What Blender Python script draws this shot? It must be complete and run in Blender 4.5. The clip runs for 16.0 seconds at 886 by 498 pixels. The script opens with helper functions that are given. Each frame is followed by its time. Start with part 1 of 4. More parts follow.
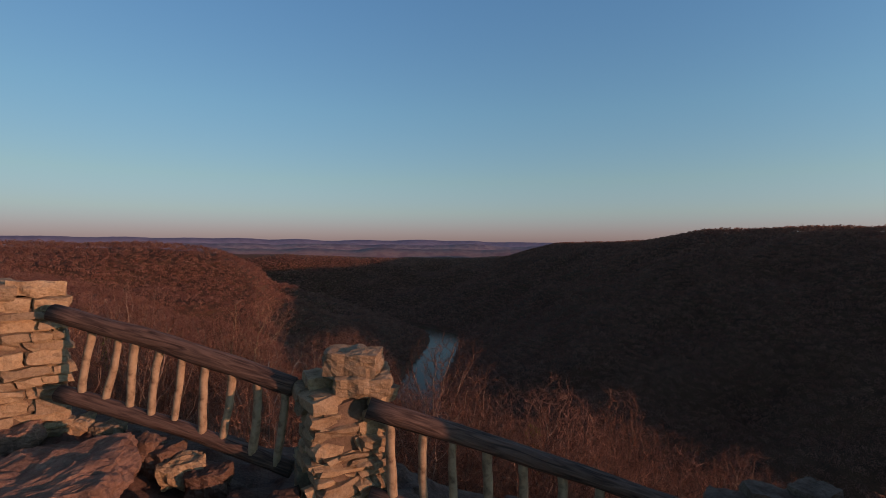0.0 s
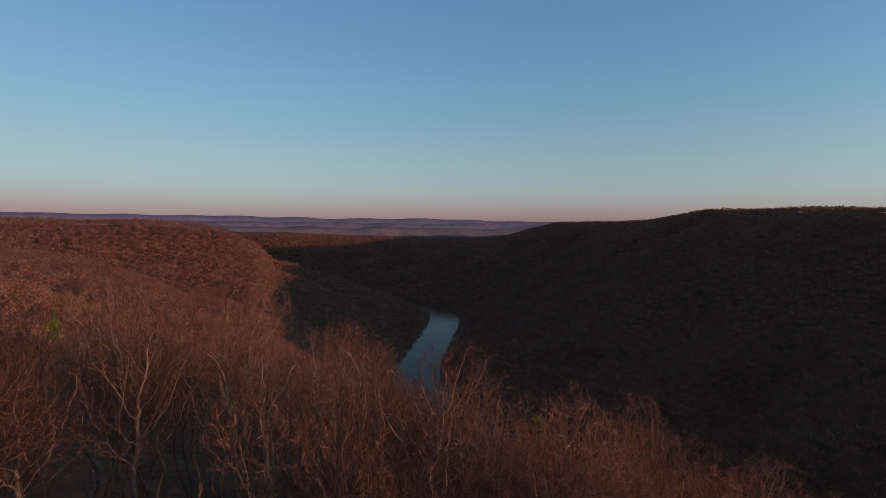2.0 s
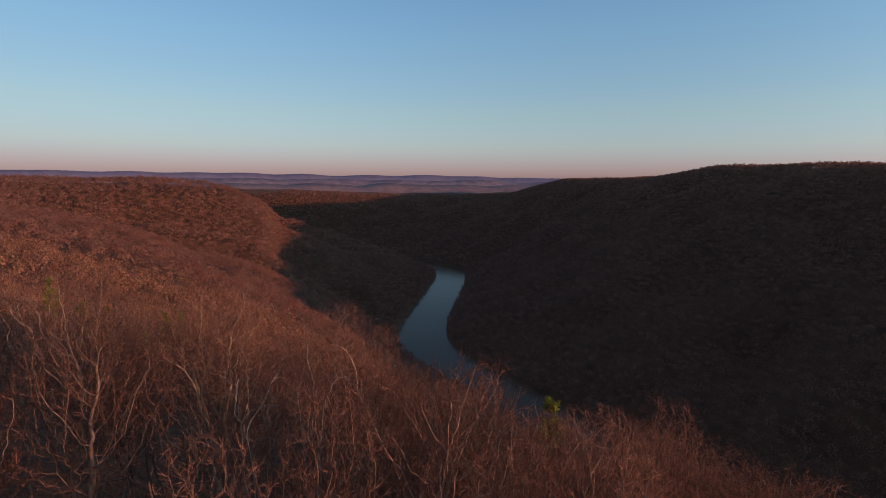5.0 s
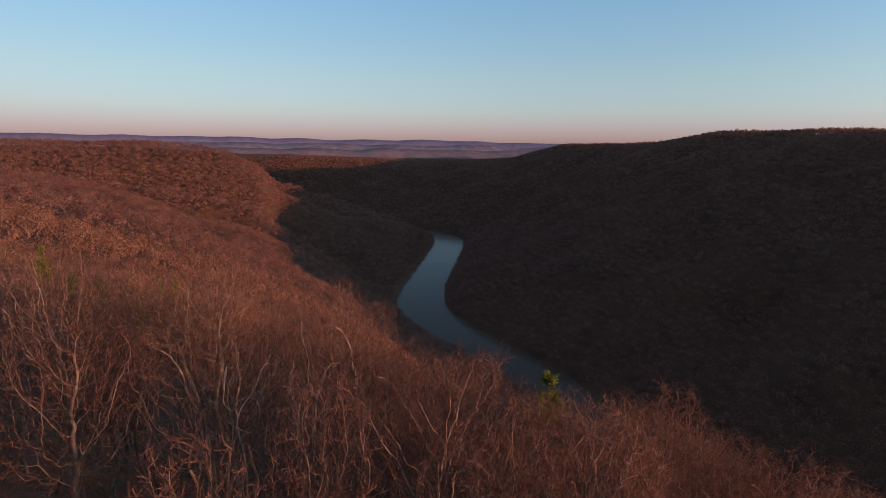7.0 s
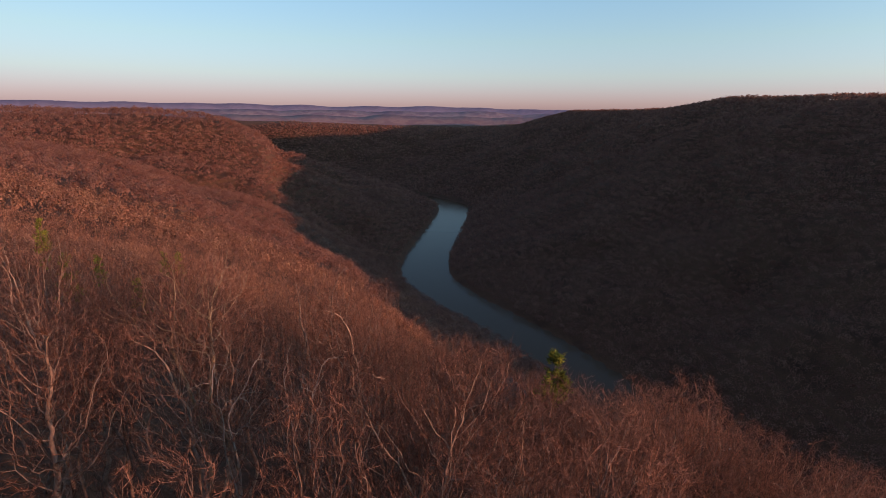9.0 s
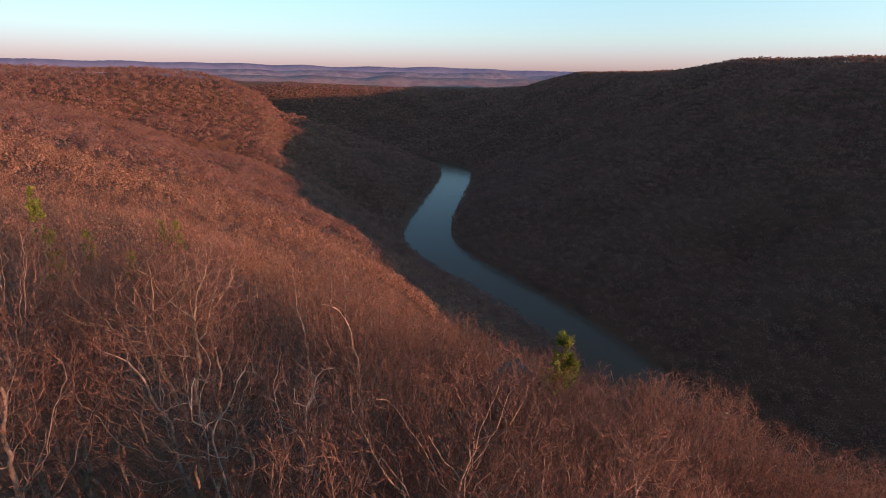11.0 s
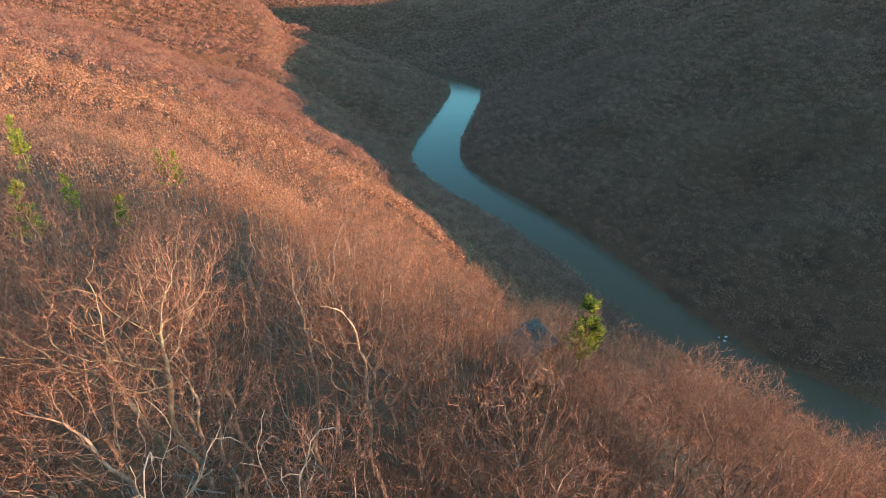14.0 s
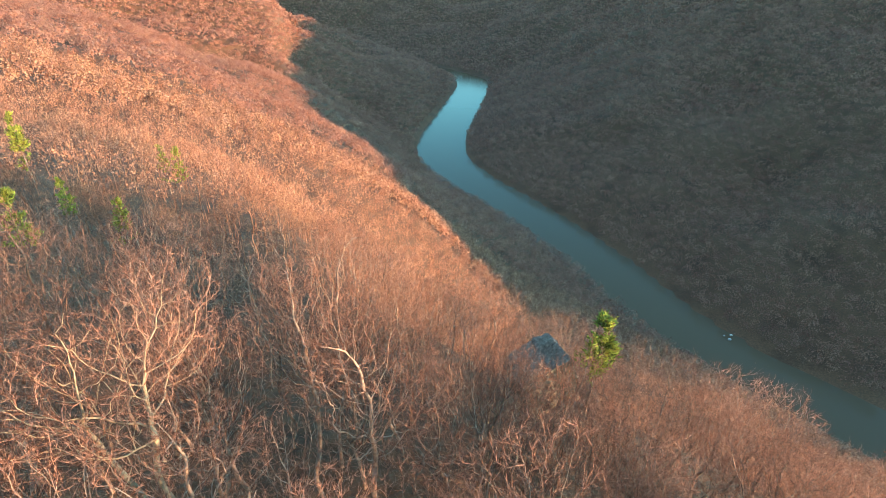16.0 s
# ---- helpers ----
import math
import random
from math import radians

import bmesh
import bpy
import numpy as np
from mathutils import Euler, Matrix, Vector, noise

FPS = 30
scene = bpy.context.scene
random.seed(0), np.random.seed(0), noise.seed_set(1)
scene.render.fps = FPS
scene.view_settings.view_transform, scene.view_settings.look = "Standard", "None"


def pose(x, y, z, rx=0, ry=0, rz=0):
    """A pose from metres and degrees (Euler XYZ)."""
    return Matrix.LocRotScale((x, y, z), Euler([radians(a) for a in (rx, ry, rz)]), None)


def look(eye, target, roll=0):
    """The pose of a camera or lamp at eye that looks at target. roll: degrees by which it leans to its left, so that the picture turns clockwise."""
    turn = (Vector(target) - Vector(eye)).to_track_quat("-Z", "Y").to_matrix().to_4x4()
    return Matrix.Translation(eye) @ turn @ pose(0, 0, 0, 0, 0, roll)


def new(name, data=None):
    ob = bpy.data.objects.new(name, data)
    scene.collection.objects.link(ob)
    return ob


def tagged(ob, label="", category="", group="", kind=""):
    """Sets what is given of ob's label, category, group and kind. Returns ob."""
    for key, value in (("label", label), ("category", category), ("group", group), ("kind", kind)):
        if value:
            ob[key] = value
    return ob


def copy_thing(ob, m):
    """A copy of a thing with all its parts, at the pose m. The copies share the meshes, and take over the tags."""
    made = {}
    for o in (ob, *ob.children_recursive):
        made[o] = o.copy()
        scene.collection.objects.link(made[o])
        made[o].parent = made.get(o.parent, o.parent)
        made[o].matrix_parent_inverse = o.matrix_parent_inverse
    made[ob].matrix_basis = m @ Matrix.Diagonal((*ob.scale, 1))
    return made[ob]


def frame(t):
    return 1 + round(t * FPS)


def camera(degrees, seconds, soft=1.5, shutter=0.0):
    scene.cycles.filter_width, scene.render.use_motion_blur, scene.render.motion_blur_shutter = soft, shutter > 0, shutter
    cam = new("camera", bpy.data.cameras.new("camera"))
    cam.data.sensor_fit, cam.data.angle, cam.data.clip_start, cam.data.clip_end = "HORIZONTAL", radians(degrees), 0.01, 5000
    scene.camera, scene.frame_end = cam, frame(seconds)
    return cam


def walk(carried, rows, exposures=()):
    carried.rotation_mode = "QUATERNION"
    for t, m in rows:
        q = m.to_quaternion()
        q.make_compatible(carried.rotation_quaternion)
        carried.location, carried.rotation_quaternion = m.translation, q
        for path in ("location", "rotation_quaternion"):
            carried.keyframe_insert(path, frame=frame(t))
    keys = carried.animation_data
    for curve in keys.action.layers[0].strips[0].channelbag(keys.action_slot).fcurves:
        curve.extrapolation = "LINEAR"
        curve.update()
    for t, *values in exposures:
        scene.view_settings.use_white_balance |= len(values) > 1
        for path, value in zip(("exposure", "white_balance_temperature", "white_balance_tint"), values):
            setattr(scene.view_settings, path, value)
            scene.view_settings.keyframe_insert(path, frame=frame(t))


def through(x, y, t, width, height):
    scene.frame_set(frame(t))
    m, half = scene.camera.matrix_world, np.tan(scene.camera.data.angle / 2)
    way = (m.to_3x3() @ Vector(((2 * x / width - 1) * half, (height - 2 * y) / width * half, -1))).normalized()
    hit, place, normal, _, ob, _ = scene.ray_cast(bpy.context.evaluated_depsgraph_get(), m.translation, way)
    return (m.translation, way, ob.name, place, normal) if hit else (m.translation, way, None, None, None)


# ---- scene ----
cam = camera(83.0, 16.0, soft=0.55)

EXPOSURE = [(0, -0.05, 8000, 39), (4, 0.16, 8100, 44), (7, 0.43, 8300, 46), (9, 0.66, 8200, 46), (11.5, 1.28, 7500, 31), (12.5, 1.8, 7100, 14), (13.5, 2.22, 7200, 5), (14.5, 2.67, 7200, 0), (16, 3.03, 7200, -2)]
PATH = [
    (0, (0.997, -4.146, 1.615), (1.124, -2.15, 1.592), 0.3),
    (0.5, (0.978, -3.588, 1.752), (1.1, -1.592, 1.73), 0.5),
    (1, (0.902, -3.106, 1.904), (1.024, -1.11, 1.882), 0.6),
    (1.5, (0.808, -2.644, 2.077), (0.932, -0.649, 1.994), 0.5),
    (2, (0.743, -2.16, 2.243), (0.869, -0.167, 2.135), 0.6),
    (2.5, (0.746, -1.626, 2.415), (0.872, 0.366, 2.287), 0.6),
    (3, (0.805, -0.985, 2.649), (0.922, 1.006, 2.493), 0.5),
    (3.5, (0.881, -0.336, 2.829), (0.986, 1.652, 2.642), 0.4),
    (4, (0.944, 0.266, 3.036), (1.048, 2.251, 2.816), 0.4),
    (4.2, (0.99, 0.531, 3.105), (1.093, 2.515, 2.873), 0.3),
    (6.3, (1.004, 1.816, 3.467), (1.103, 3.779, 3.102), 0.8),
    (6.5, (1.026, 1.967, 3.511), (1.127, 3.928, 3.131), 0.7),
    (7, (1.038, 2.318, 3.628), (1.147, 4.271, 3.215), 0.7),
    (7.5, (1.067, 2.657, 3.73), (1.173, 4.604, 3.286), 0.8),
    (8, (1.077, 3.061, 3.778), (1.178, 5.001, 3.303), 0.7),
    (8.5, (1.091, 3.44, 3.845), (1.187, 5.373, 3.34), 0.7),
    (9, (1.106, 3.847, 3.904), (1.198, 5.772, 3.368), 0.6),
    (9.2, (1.102, 4.004, 3.932), (1.194, 5.925, 3.383), 0.7),
    (11.3, (0.978, 6.476, 4.376), (1.057, 8.348, 3.676), 0.9),
    (11.5, (1.005, 6.737, 4.446), (1.081, 8.601, 3.725), 0.9),
    (12, (0.914, 7.592, 4.572), (0.985, 9.436, 3.801), 1.0),
    (12.5, (0.814, 8.494, 4.666), (0.88, 10.317, 3.846), 1.1),
    (13, (0.705, 9.346, 4.783), (0.768, 11.148, 3.916), 1.2),
    (13.5, (0.604, 10.093, 4.894), (0.663, 11.871, 3.98), 1.2),
    (14, (0.529, 10.76, 5.013), (0.583, 12.515, 4.055), 1.3),
    (14.5, (0.445, 11.333, 5.143), (0.494, 13.075, 4.16), 1.4),
    (15, (0.375, 11.836, 5.228), (0.418, 13.574, 4.24), 1.4),
    (15.5, (0.301, 12.294, 5.343), (0.341, 14.034, 4.358), 1.6),
    (16, (0.247, 12.731, 5.409), (0.284, 14.473, 4.428), 1.7),
]
walk(cam, [(t, look(eye, target, roll)) for t, eye, target, roll in PATH], EXPOSURE)


# ---- world ----
SUN_TO = Vector((0.84, -0.54, 0.0)).normalized()
SUN_EL = radians(5.5)
SUN_AZ = math.atan2(SUN_TO.x, SUN_TO.y)


def build_world():
    world = bpy.data.worlds.new("morning_sky")
    scene.world = world
    world.use_nodes = True
    nt = world.node_tree
    nt.nodes.clear()
    out = nt.nodes.new("ShaderNodeOutputWorld")
    bg = nt.nodes.new("ShaderNodeBackground")
    sky = nt.nodes.new("ShaderNodeTexSky")
    sky.sky_type = "NISHITA"
    sky.sun_disc = False
    sky.sun_elevation = SUN_EL
    sky.sun_rotation = SUN_AZ
    sky.altitude = 600
    sky.air_density = 1.0
    sky.dust_density = 0.6
    sky.ozone_density = 2.0
    geo = nt.nodes.new("ShaderNodeTexCoord")
    sep = nt.nodes.new("ShaderNodeSeparateXYZ")
    ramp = nt.nodes.new("ShaderNodeValToRGB")
    mix = nt.nodes.new("ShaderNodeMixRGB")
    mix.blend_type = "MULTIPLY"
    mix.inputs["Fac"].default_value = 1.0
    # pink anti-twilight band over the horizon, blue above
    cr = ramp.color_ramp
    cr.elements[0].position = 0.0
    cr.elements[0].color = SKY_RAMP[0][1]
    cr.elements[1].position = 1.0
    cr.elements[1].color = SKY_RAMP[-1][1]
    for p, c in SKY_RAMP[1:-1]:
        e = cr.elements.new(p)
        e.color = c
    nt.links.new(geo.outputs["Generated"], sep.inputs[0])
    nt.links.new(sep.outputs["Z"], ramp.inputs["Fac"])
    nt.links.new(sky.outputs["Color"], mix.inputs["Color1"])
    nt.links.new(ramp.outputs["Color"], mix.inputs["Color2"])
    side = nt.nodes.new("ShaderNodeMath")
    side.operation = "MULTIPLY_ADD"
    side.inputs[1].default_value, side.inputs[2].default_value = 0.32, 1.02
    nt.links.new(sep.outputs["X"], side.inputs[0])
    mix2 = nt.nodes.new("ShaderNodeMixRGB")
    mix2.blend_type = "MULTIPLY"
    mix2.inputs["Fac"].default_value = 1.0
    nt.links.new(mix.outputs["Color"], mix2.inputs["Color1"])
    nt.links.new(side.outputs[0], mix2.inputs["Color2"])
    nt.links.new(mix2.outputs["Color"], bg.inputs["Color"])
    bg.inputs["Strength"].default_value = SKY_STRENGTH
    nt.links.new(bg.outputs[0], out.inputs[0])
    lamp = bpy.data.lights.new("sun", "SUN")
    lamp.energy = SUN_STRENGTH
    lamp.angle = radians(0.6)
    lamp.color = SUN_COLOUR
    ob = new("sun", lamp)
    d = SUN_TO * math.cos(SUN_EL) + Vector((0, 0, math.sin(SUN_EL)))
    ob.matrix_world = look(d * 100, (0, 0, 0))


SKY_STRENGTH = 0.16
SKY_RAMP = [(0.0, (0.52, 0.62, 1.6, 1)), (0.025, (0.56, 0.7, 1.46, 1)), (0.06, (0.62, 0.89, 1.28, 1)), (0.12, (0.68, 1.05, 1.17, 1)),
            (0.25, (0.65, 1.28, 1.4, 1)), (0.45, (0.61, 1.42, 1.7, 1)), (0.7, (1.26, 1.28, 1.38, 1)), (1.0, (1.75, 1.2, 1.28, 1))]
SUN_STRENGTH = 3.2
SUN_COLOUR = (1.0, 0.572, 0.39)
build_world()


# ---- materials ----
def material(name, rough=0.85):
    m = bpy.data.materials.new(name)
    m.use_nodes = True
    b = m.node_tree.nodes["Principled BSDF"]
    b.inputs["Roughness"].default_value = rough
    b.inputs["Specular IOR Level"].default_value = 0.25
    return m, m.node_tree, b


def noise_ramp(nt, scale, stops, detail=6.0, rough=0.6, coord="Object"):
    tc = nt.nodes.new("ShaderNodeTexCoord")
    n = nt.nodes.new("ShaderNodeTexNoise")
    n.inputs["Scale"].default_value = scale
    n.inputs["Detail"].default_value = detail
    n.inputs["Roughness"].default_value = rough
    nt.links.new(tc.outputs[coord], n.inputs["Vector"])
    r = nt.nodes.new("ShaderNodeValToRGB")
    e = r.color_ramp.elements
    e[0].position, e[0].color = stops[0][0], (*stops[0][1], 1)
    e[1].position, e[1].color = stops[-1][0], (*stops[-1][1], 1)
    for p, c in stops[1:-1]:
        x = e.new(p)
        x.color = (*c, 1)
    nt.links.new(n.outputs["Fac"], r.inputs["Fac"])
    return n, r


def mix_nodes(nt, kind, fac, a, b):
    m = nt.nodes.new("ShaderNodeMixRGB")
    m.blend_type = kind
    if isinstance(fac, float):
        m.inputs["Fac"].default_value = fac
    else:
        nt.links.new(fac, m.inputs["Fac"])
    for s, v in (("Color1", a), ("Color2", b)):
        if isinstance(v, tuple):
            m.inputs[s].default_value = (*v, 1)
        else:
            nt.links.new(v, m.inputs[s])
    return m.outputs["Color"]


def bump(nt, b, height, strength, distance):
    n = nt.nodes.new("ShaderNodeBump")
    n.inputs["Strength"].default_value = strength
    n.inputs["Distance"].default_value = distance
    nt.links.new(height, n.inputs["Height"])
    nt.links.new(n.outputs["Normal"], b.inputs["Normal"])


def let_light_through(nt, b, share):
    """Thin twigs in an open crown pass some light on to the far side."""
    t = nt.nodes.new("ShaderNodeBsdfTranslucent")
    m = nt.nodes.new("ShaderNodeMixShader")
    m.inputs["Fac"].default_value = share
    nt.links.new(b.inputs["Base Color"].links[0].from_socket, t.inputs["Color"])
    end = [n for n in nt.nodes if n.type == "OUTPUT_MATERIAL"][0]
    nt.links.new(b.outputs[0], m.inputs[1])
    nt.links.new(t.outputs[0], m.inputs[2])
    nt.links.new(m.outputs[0], end.inputs["Surface"])


def mat_ground():
    m, nt, b = material("leaf_litter", 0.95)
    n1, r1 = noise_ramp(nt, 0.02, [(0.3, (0.072, 0.037, 0.02)), (0.55, (0.13, 0.067, 0.034)), (0.75, (0.098, 0.051, 0.028))])
    n2, r2 = noise_ramp(nt, 0.6, [(0.3, (0.5, 0.5, 0.5)), (0.7, (1.25, 1.2, 1.15))])
    nt.links.new(mix_nodes(nt, "MULTIPLY", 1.0, r1.outputs["Color"], r2.outputs["Color"]), b.inputs["Base Color"])
    bump(nt, b, n2.outputs["Fac"], 0.8, 1.0)
    return m


def mat_forest(name, stops, scale=0.012, per_tree=True, share=0.35, mottle=0.65):
    """Bare crowns: the colour varies from tree to tree, a little from twig to twig and slowly over the slope."""
    m, nt, b = material(name, 0.9)
    n1, r1 = noise_ramp(nt, scale, stops)
    g = nt.nodes.new("ShaderNodeNewGeometry")
    r2 = nt.nodes.new("ShaderNodeValToRGB")
    r2.color_ramp.elements[0].color = (1 - mottle, 1 - mottle, 1 - mottle, 1)
    r2.color_ramp.elements[1].color = (1 + mottle, 1 + mottle, 1 + 0.95 * mottle, 1)
    nt.links.new(g.outputs["Random Per Island"], r2.inputs["Fac"])
    c1 = mix_nodes(nt, "MULTIPLY", 1.0, r1.outputs["Color"], r2.outputs["Color"])
    if per_tree:
        at = nt.nodes.new("ShaderNodeAttribute")
        at.attribute_name = "tone"
        r3 = nt.nodes.new("ShaderNodeValToRGB")
        e = r3.color_ramp.elements
        e[0].position, e[0].color = 0.0, (0.66, 0.64, 0.63, 1)
        e[1].position, e[1].color = 1.0, (1.34, 1.32, 1.29, 1)
        for p, c in ((0.25, (0.82, 0.76, 0.74)), (0.5, (1.02, 0.97, 0.95)), (0.75, (1.08, 1.12, 1.02))):
            e.new(p).color = (*c, 1)
        nt.links.new(at.outputs["Fac"], r3.inputs["Fac"])
        c1 = mix_nodes(nt, "MULTIPLY", 1.0, c1, r3.outputs["Color"])
    nt.links.new(c1, b.inputs["Base Color"])
    let_light_through(nt, b, share)
    return m


def mat_bark(name, dark, light, scale=9.0, through=0.0):
    m, nt, b = material(name, 0.9)
    n1, r1 = noise_ramp(nt, scale, [(0.3, dark), (0.7, light)])
    oi = nt.nodes.new("ShaderNodeObjectInfo")
    r2 = nt.nodes.new("ShaderNodeValToRGB")
    r2.color_ramp.elements[0].color = (0.58, 0.57, 0.57, 1)
    r2.color_ramp.elements[1].color = (1.42, 1.36, 1.28, 1)
    nt.links.new(oi.outputs["Random"], r2.inputs["Fac"])
    c1 = mix_nodes(nt, "MULTIPLY", 1.0, r1.outputs["Color"], r2.outputs["Color"])
    if through:
        g = nt.nodes.new("ShaderNodeNewGeometry")
        r3 = nt.nodes.new("ShaderNodeValToRGB")
        r3.color_ramp.elements[0].color = (0.3, 0.285, 0.28, 1)
        r3.color_ramp.elements[1].color = (1.75, 1.73, 1.7, 1)
        nt.links.new(g.outputs["Random Per Island"], r3.inputs["Fac"])
        c1 = mix_nodes(nt, "MULTIPLY", 1.0, c1, r3.outputs["Color"])
    nt.links.new(c1, b.inputs["Base Color"])
    bump(nt, b, n1.outputs["Fac"], 0.6, 0.03)
    if through:
        let_light_through(nt, b, through)
    return m


def mat_stone(name, a, c, d):
    m, nt, b = material(name, 0.9)
    n1, r1 = noise_ramp(nt, 5.0, [(0.28, a), (0.5, c), (0.75, d)], 8.0, 0.65)
    n2, r2 = noise_ramp(nt, 40.0, [(0.3, (0.75, 0.75, 0.75)), (0.7, (1.15, 1.15, 1.15))], 6.0, 0.7)
    oi = nt.nodes.new("ShaderNodeObjectInfo")
    r3 = nt.nodes.new("ShaderNodeValToRGB")
    r3.color_ramp.elements[0].color = (0.72, 0.7, 0.68, 1)
    r3.color_ramp.elements[1].color = (1.2, 1.15, 1.05, 1)
    nt.links.new(oi.outputs["Random"], r3.inputs["Fac"])
    c1 = mix_nodes(nt, "MULTIPLY", 1.0, r1.outputs["Color"], r2.outputs["Color"])
    nt.links.new(mix_nodes(nt, "MULTIPLY", 1.0, c1, r3.outputs["Color"]), b.inputs["Base Color"])
    add = nt.nodes.new("ShaderNodeMath")
    add.operation = "ADD"
    nt.links.new(n1.outputs["Fac"], add.inputs[0])
    nt.links.new(n2.outputs["Fac"], add.inputs[1])
    bump(nt, b, add.outputs[0], 0.7, 0.03)
    return m


def mat_log():
    m, nt, b = material("weathered_log", 0.8)
    tc = nt.nodes.new("ShaderNodeTexCoord")
    mp = nt.nodes.new("ShaderNodeMapping")
    mp.inputs["Scale"].default_value = (3.0, 30.0, 30.0)
    n = nt.nodes.new("ShaderNodeTexNoise")
    n.inputs["Scale"].default_value = 1.0
    n.inputs["Detail"].default_value = 7.0
    n.inputs["Distortion"].default_value = 1.2
    nt.links.new(tc.outputs["Object"], mp.inputs["Vector"])
    nt.links.new(mp.outputs["Vector"], n.inputs["Vector"])
    r = nt.nodes.new("ShaderNodeValToRGB")
    r.color_ramp.elements[0].position, r.color_ramp.elements[0].color = 0.32, (0.03, 0.019, 0.015, 1)
    r.color_ramp.elements[1].position, r.color_ramp.elements[1].color = 0.75, (0.17, 0.112, 0.085, 1)
    nt.links.new(n.outputs["Fac"], r.inputs["Fac"])
    nt.links.new(r.outputs["Color"], b.inputs["Base Color"])
    bump(nt, b, n.outputs["Fac"], 0.8, 0.02)
    return m


def mat_picket():
    m, nt, b = material("peeled_picket_wood", 0.75)
    n1, r1 = noise_ramp(nt, 14.0, [(0.3, (0.12, 0.08, 0.048)), (0.5, (0.3, 0.222, 0.135)), (0.75, (0.4, 0.31, 0.195))], 7.0)
    nt.links.new(r1.outputs["Color"], b.inputs["Base Color"])
    bump(nt, b, n1.outputs["Fac"], 0.5, 0.01)
    return m


def mat_water():
    m, nt, b = material("river_water", 0.12)
    b.inputs["Base Color"].default_value = (0.075, 0.051, 0.028, 1)
    b.inputs["Specular IOR Level"].default_value = 0.08
    b.inputs["IOR"].default_value = 1.33
    n1, r1 = noise_ramp(nt, 0.15, [(0.3, (0, 0, 0)), (0.7, (1, 1, 1))], 4.0)
    bump(nt, b, n1.outputs["Fac"], 0.06, 0.4)
    return m


M_GROUND = mat_ground()
M_FAR = mat_forest("bare_forest", [(0.3, (0.226, 0.116, 0.088)), (0.5, (0.302, 0.152, 0.108)), (0.7, (0.254, 0.132, 0.1))], share=0.5, mottle=0.14)
M_MID = mat_forest("bare_forest_near", [(0.3, (0.22, 0.112, 0.078)), (0.5, (0.3, 0.156, 0.099)), (0.7, (0.256, 0.134, 0.093))], 0.05)
M_BARK = mat_bark("grey_bark", (0.085, 0.061, 0.047), (0.29, 0.208, 0.157), 4.0)
M_TWIG = mat_bark("reddish_twigs", (0.145, 0.077, 0.057), (0.285, 0.155, 0.109), 2.0, 0.42)
M_STONE = mat_stone("sandstone", (0.2, 0.14, 0.085), (0.36, 0.275, 0.172), (0.45, 0.36, 0.24))
M_ROCK = mat_stone("weathered_rock", (0.06, 0.04, 0.032), (0.14, 0.088, 0.066), (0.22, 0.15, 0.115))
# sandstone in a darker tone, for the lowest pillar
M_DARK_STONE = mat_stone("dark_sandstone", (0.09, 0.062, 0.045), (0.19, 0.135, 0.1), (0.3, 0.22, 0.165))
M_LEDGE = mat_stone("ruddy_ledge_rock", (0.1, 0.062, 0.047), (0.21, 0.13, 0.098), (0.31, 0.21, 0.16))
M_MORTAR = mat_stone("mortar", (0.12, 0.085, 0.058), (0.2, 0.145, 0.1), (0.27, 0.2, 0.14))
M_LOG = mat_log()
M_PICKET = mat_picket()
M_WATER = mat_water()


# ---- helpers of this scene ----
def mesh_from(name, verts, faces, mat, smooth=False, tone=None):
    """A mesh from arrays of vertices and of triangles or quads. tone: a number from 0 to 1 for every vertex, the same over one tree."""
    verts = np.asarray(verts, dtype=np.float32)
    faces = np.asarray(faces, dtype=np.int32)
    me = bpy.data.meshes.new(name)
    n, k = faces.shape
    me.vertices.add(len(verts))
    me.vertices.foreach_set("co", verts.ravel())
    me.loops.add(n * k)
    me.loops.foreach_set("vertex_index", faces.ravel())
    me.polygons.add(n)
    me.polygons.foreach_set("loop_start", np.arange(0, n * k, k, dtype=np.int32))
    me.polygons.foreach_set("loop_total", np.full(n, k, dtype=np.int32))
    if smooth:
        me.polygons.foreach_set("use_smooth", np.ones(n, dtype=bool))
    if tone is not None:
        me.attributes.new("tone", "FLOAT", "POINT").data.foreach_set("value", np.asarray(tone, dtype=np.float32))
    me.update(calc_edges=True)
    me.validate()
    me.materials.append(mat)
    return me


def part(name, me, parent, label=""):
    ob = new(name, me)
    ob.parent = parent
    return tagged(ob, label) if label else ob


# ---- lie of the land ----
WATER = -370.0
RIVER = [(-3200, 2950), (-1400, 2750), (-600, 2560), (-120, 2330), (120, 2060), (140, 1950), (100, 1700), (60, 1500), (15, 1280), (12, 1090), (75, 940), (173, 794), (252, 632), (300, 485), (365, 390), (470, 270), (640, 60), (900, -300), (1100, -1000), (1150, -4800)]
CREST_L = [(700, -4800, -90), (640, -1000, -90), (300, -330, -60), (90, -60, -34), (20, 2, -17), (-40, 0, -12), (-160, 60, -14), (-420, 330, -20), (-760, 720, -26), (-1050, 1080, -22), (-940, 1220, -18), (-840, 1280, -19), (-700, 1380, -19), (-590, 1430, -24), (-640, 1520, -85), (-950, 1800, -60), (-1500, 2050, -50), (-3200, 2300, -50)]
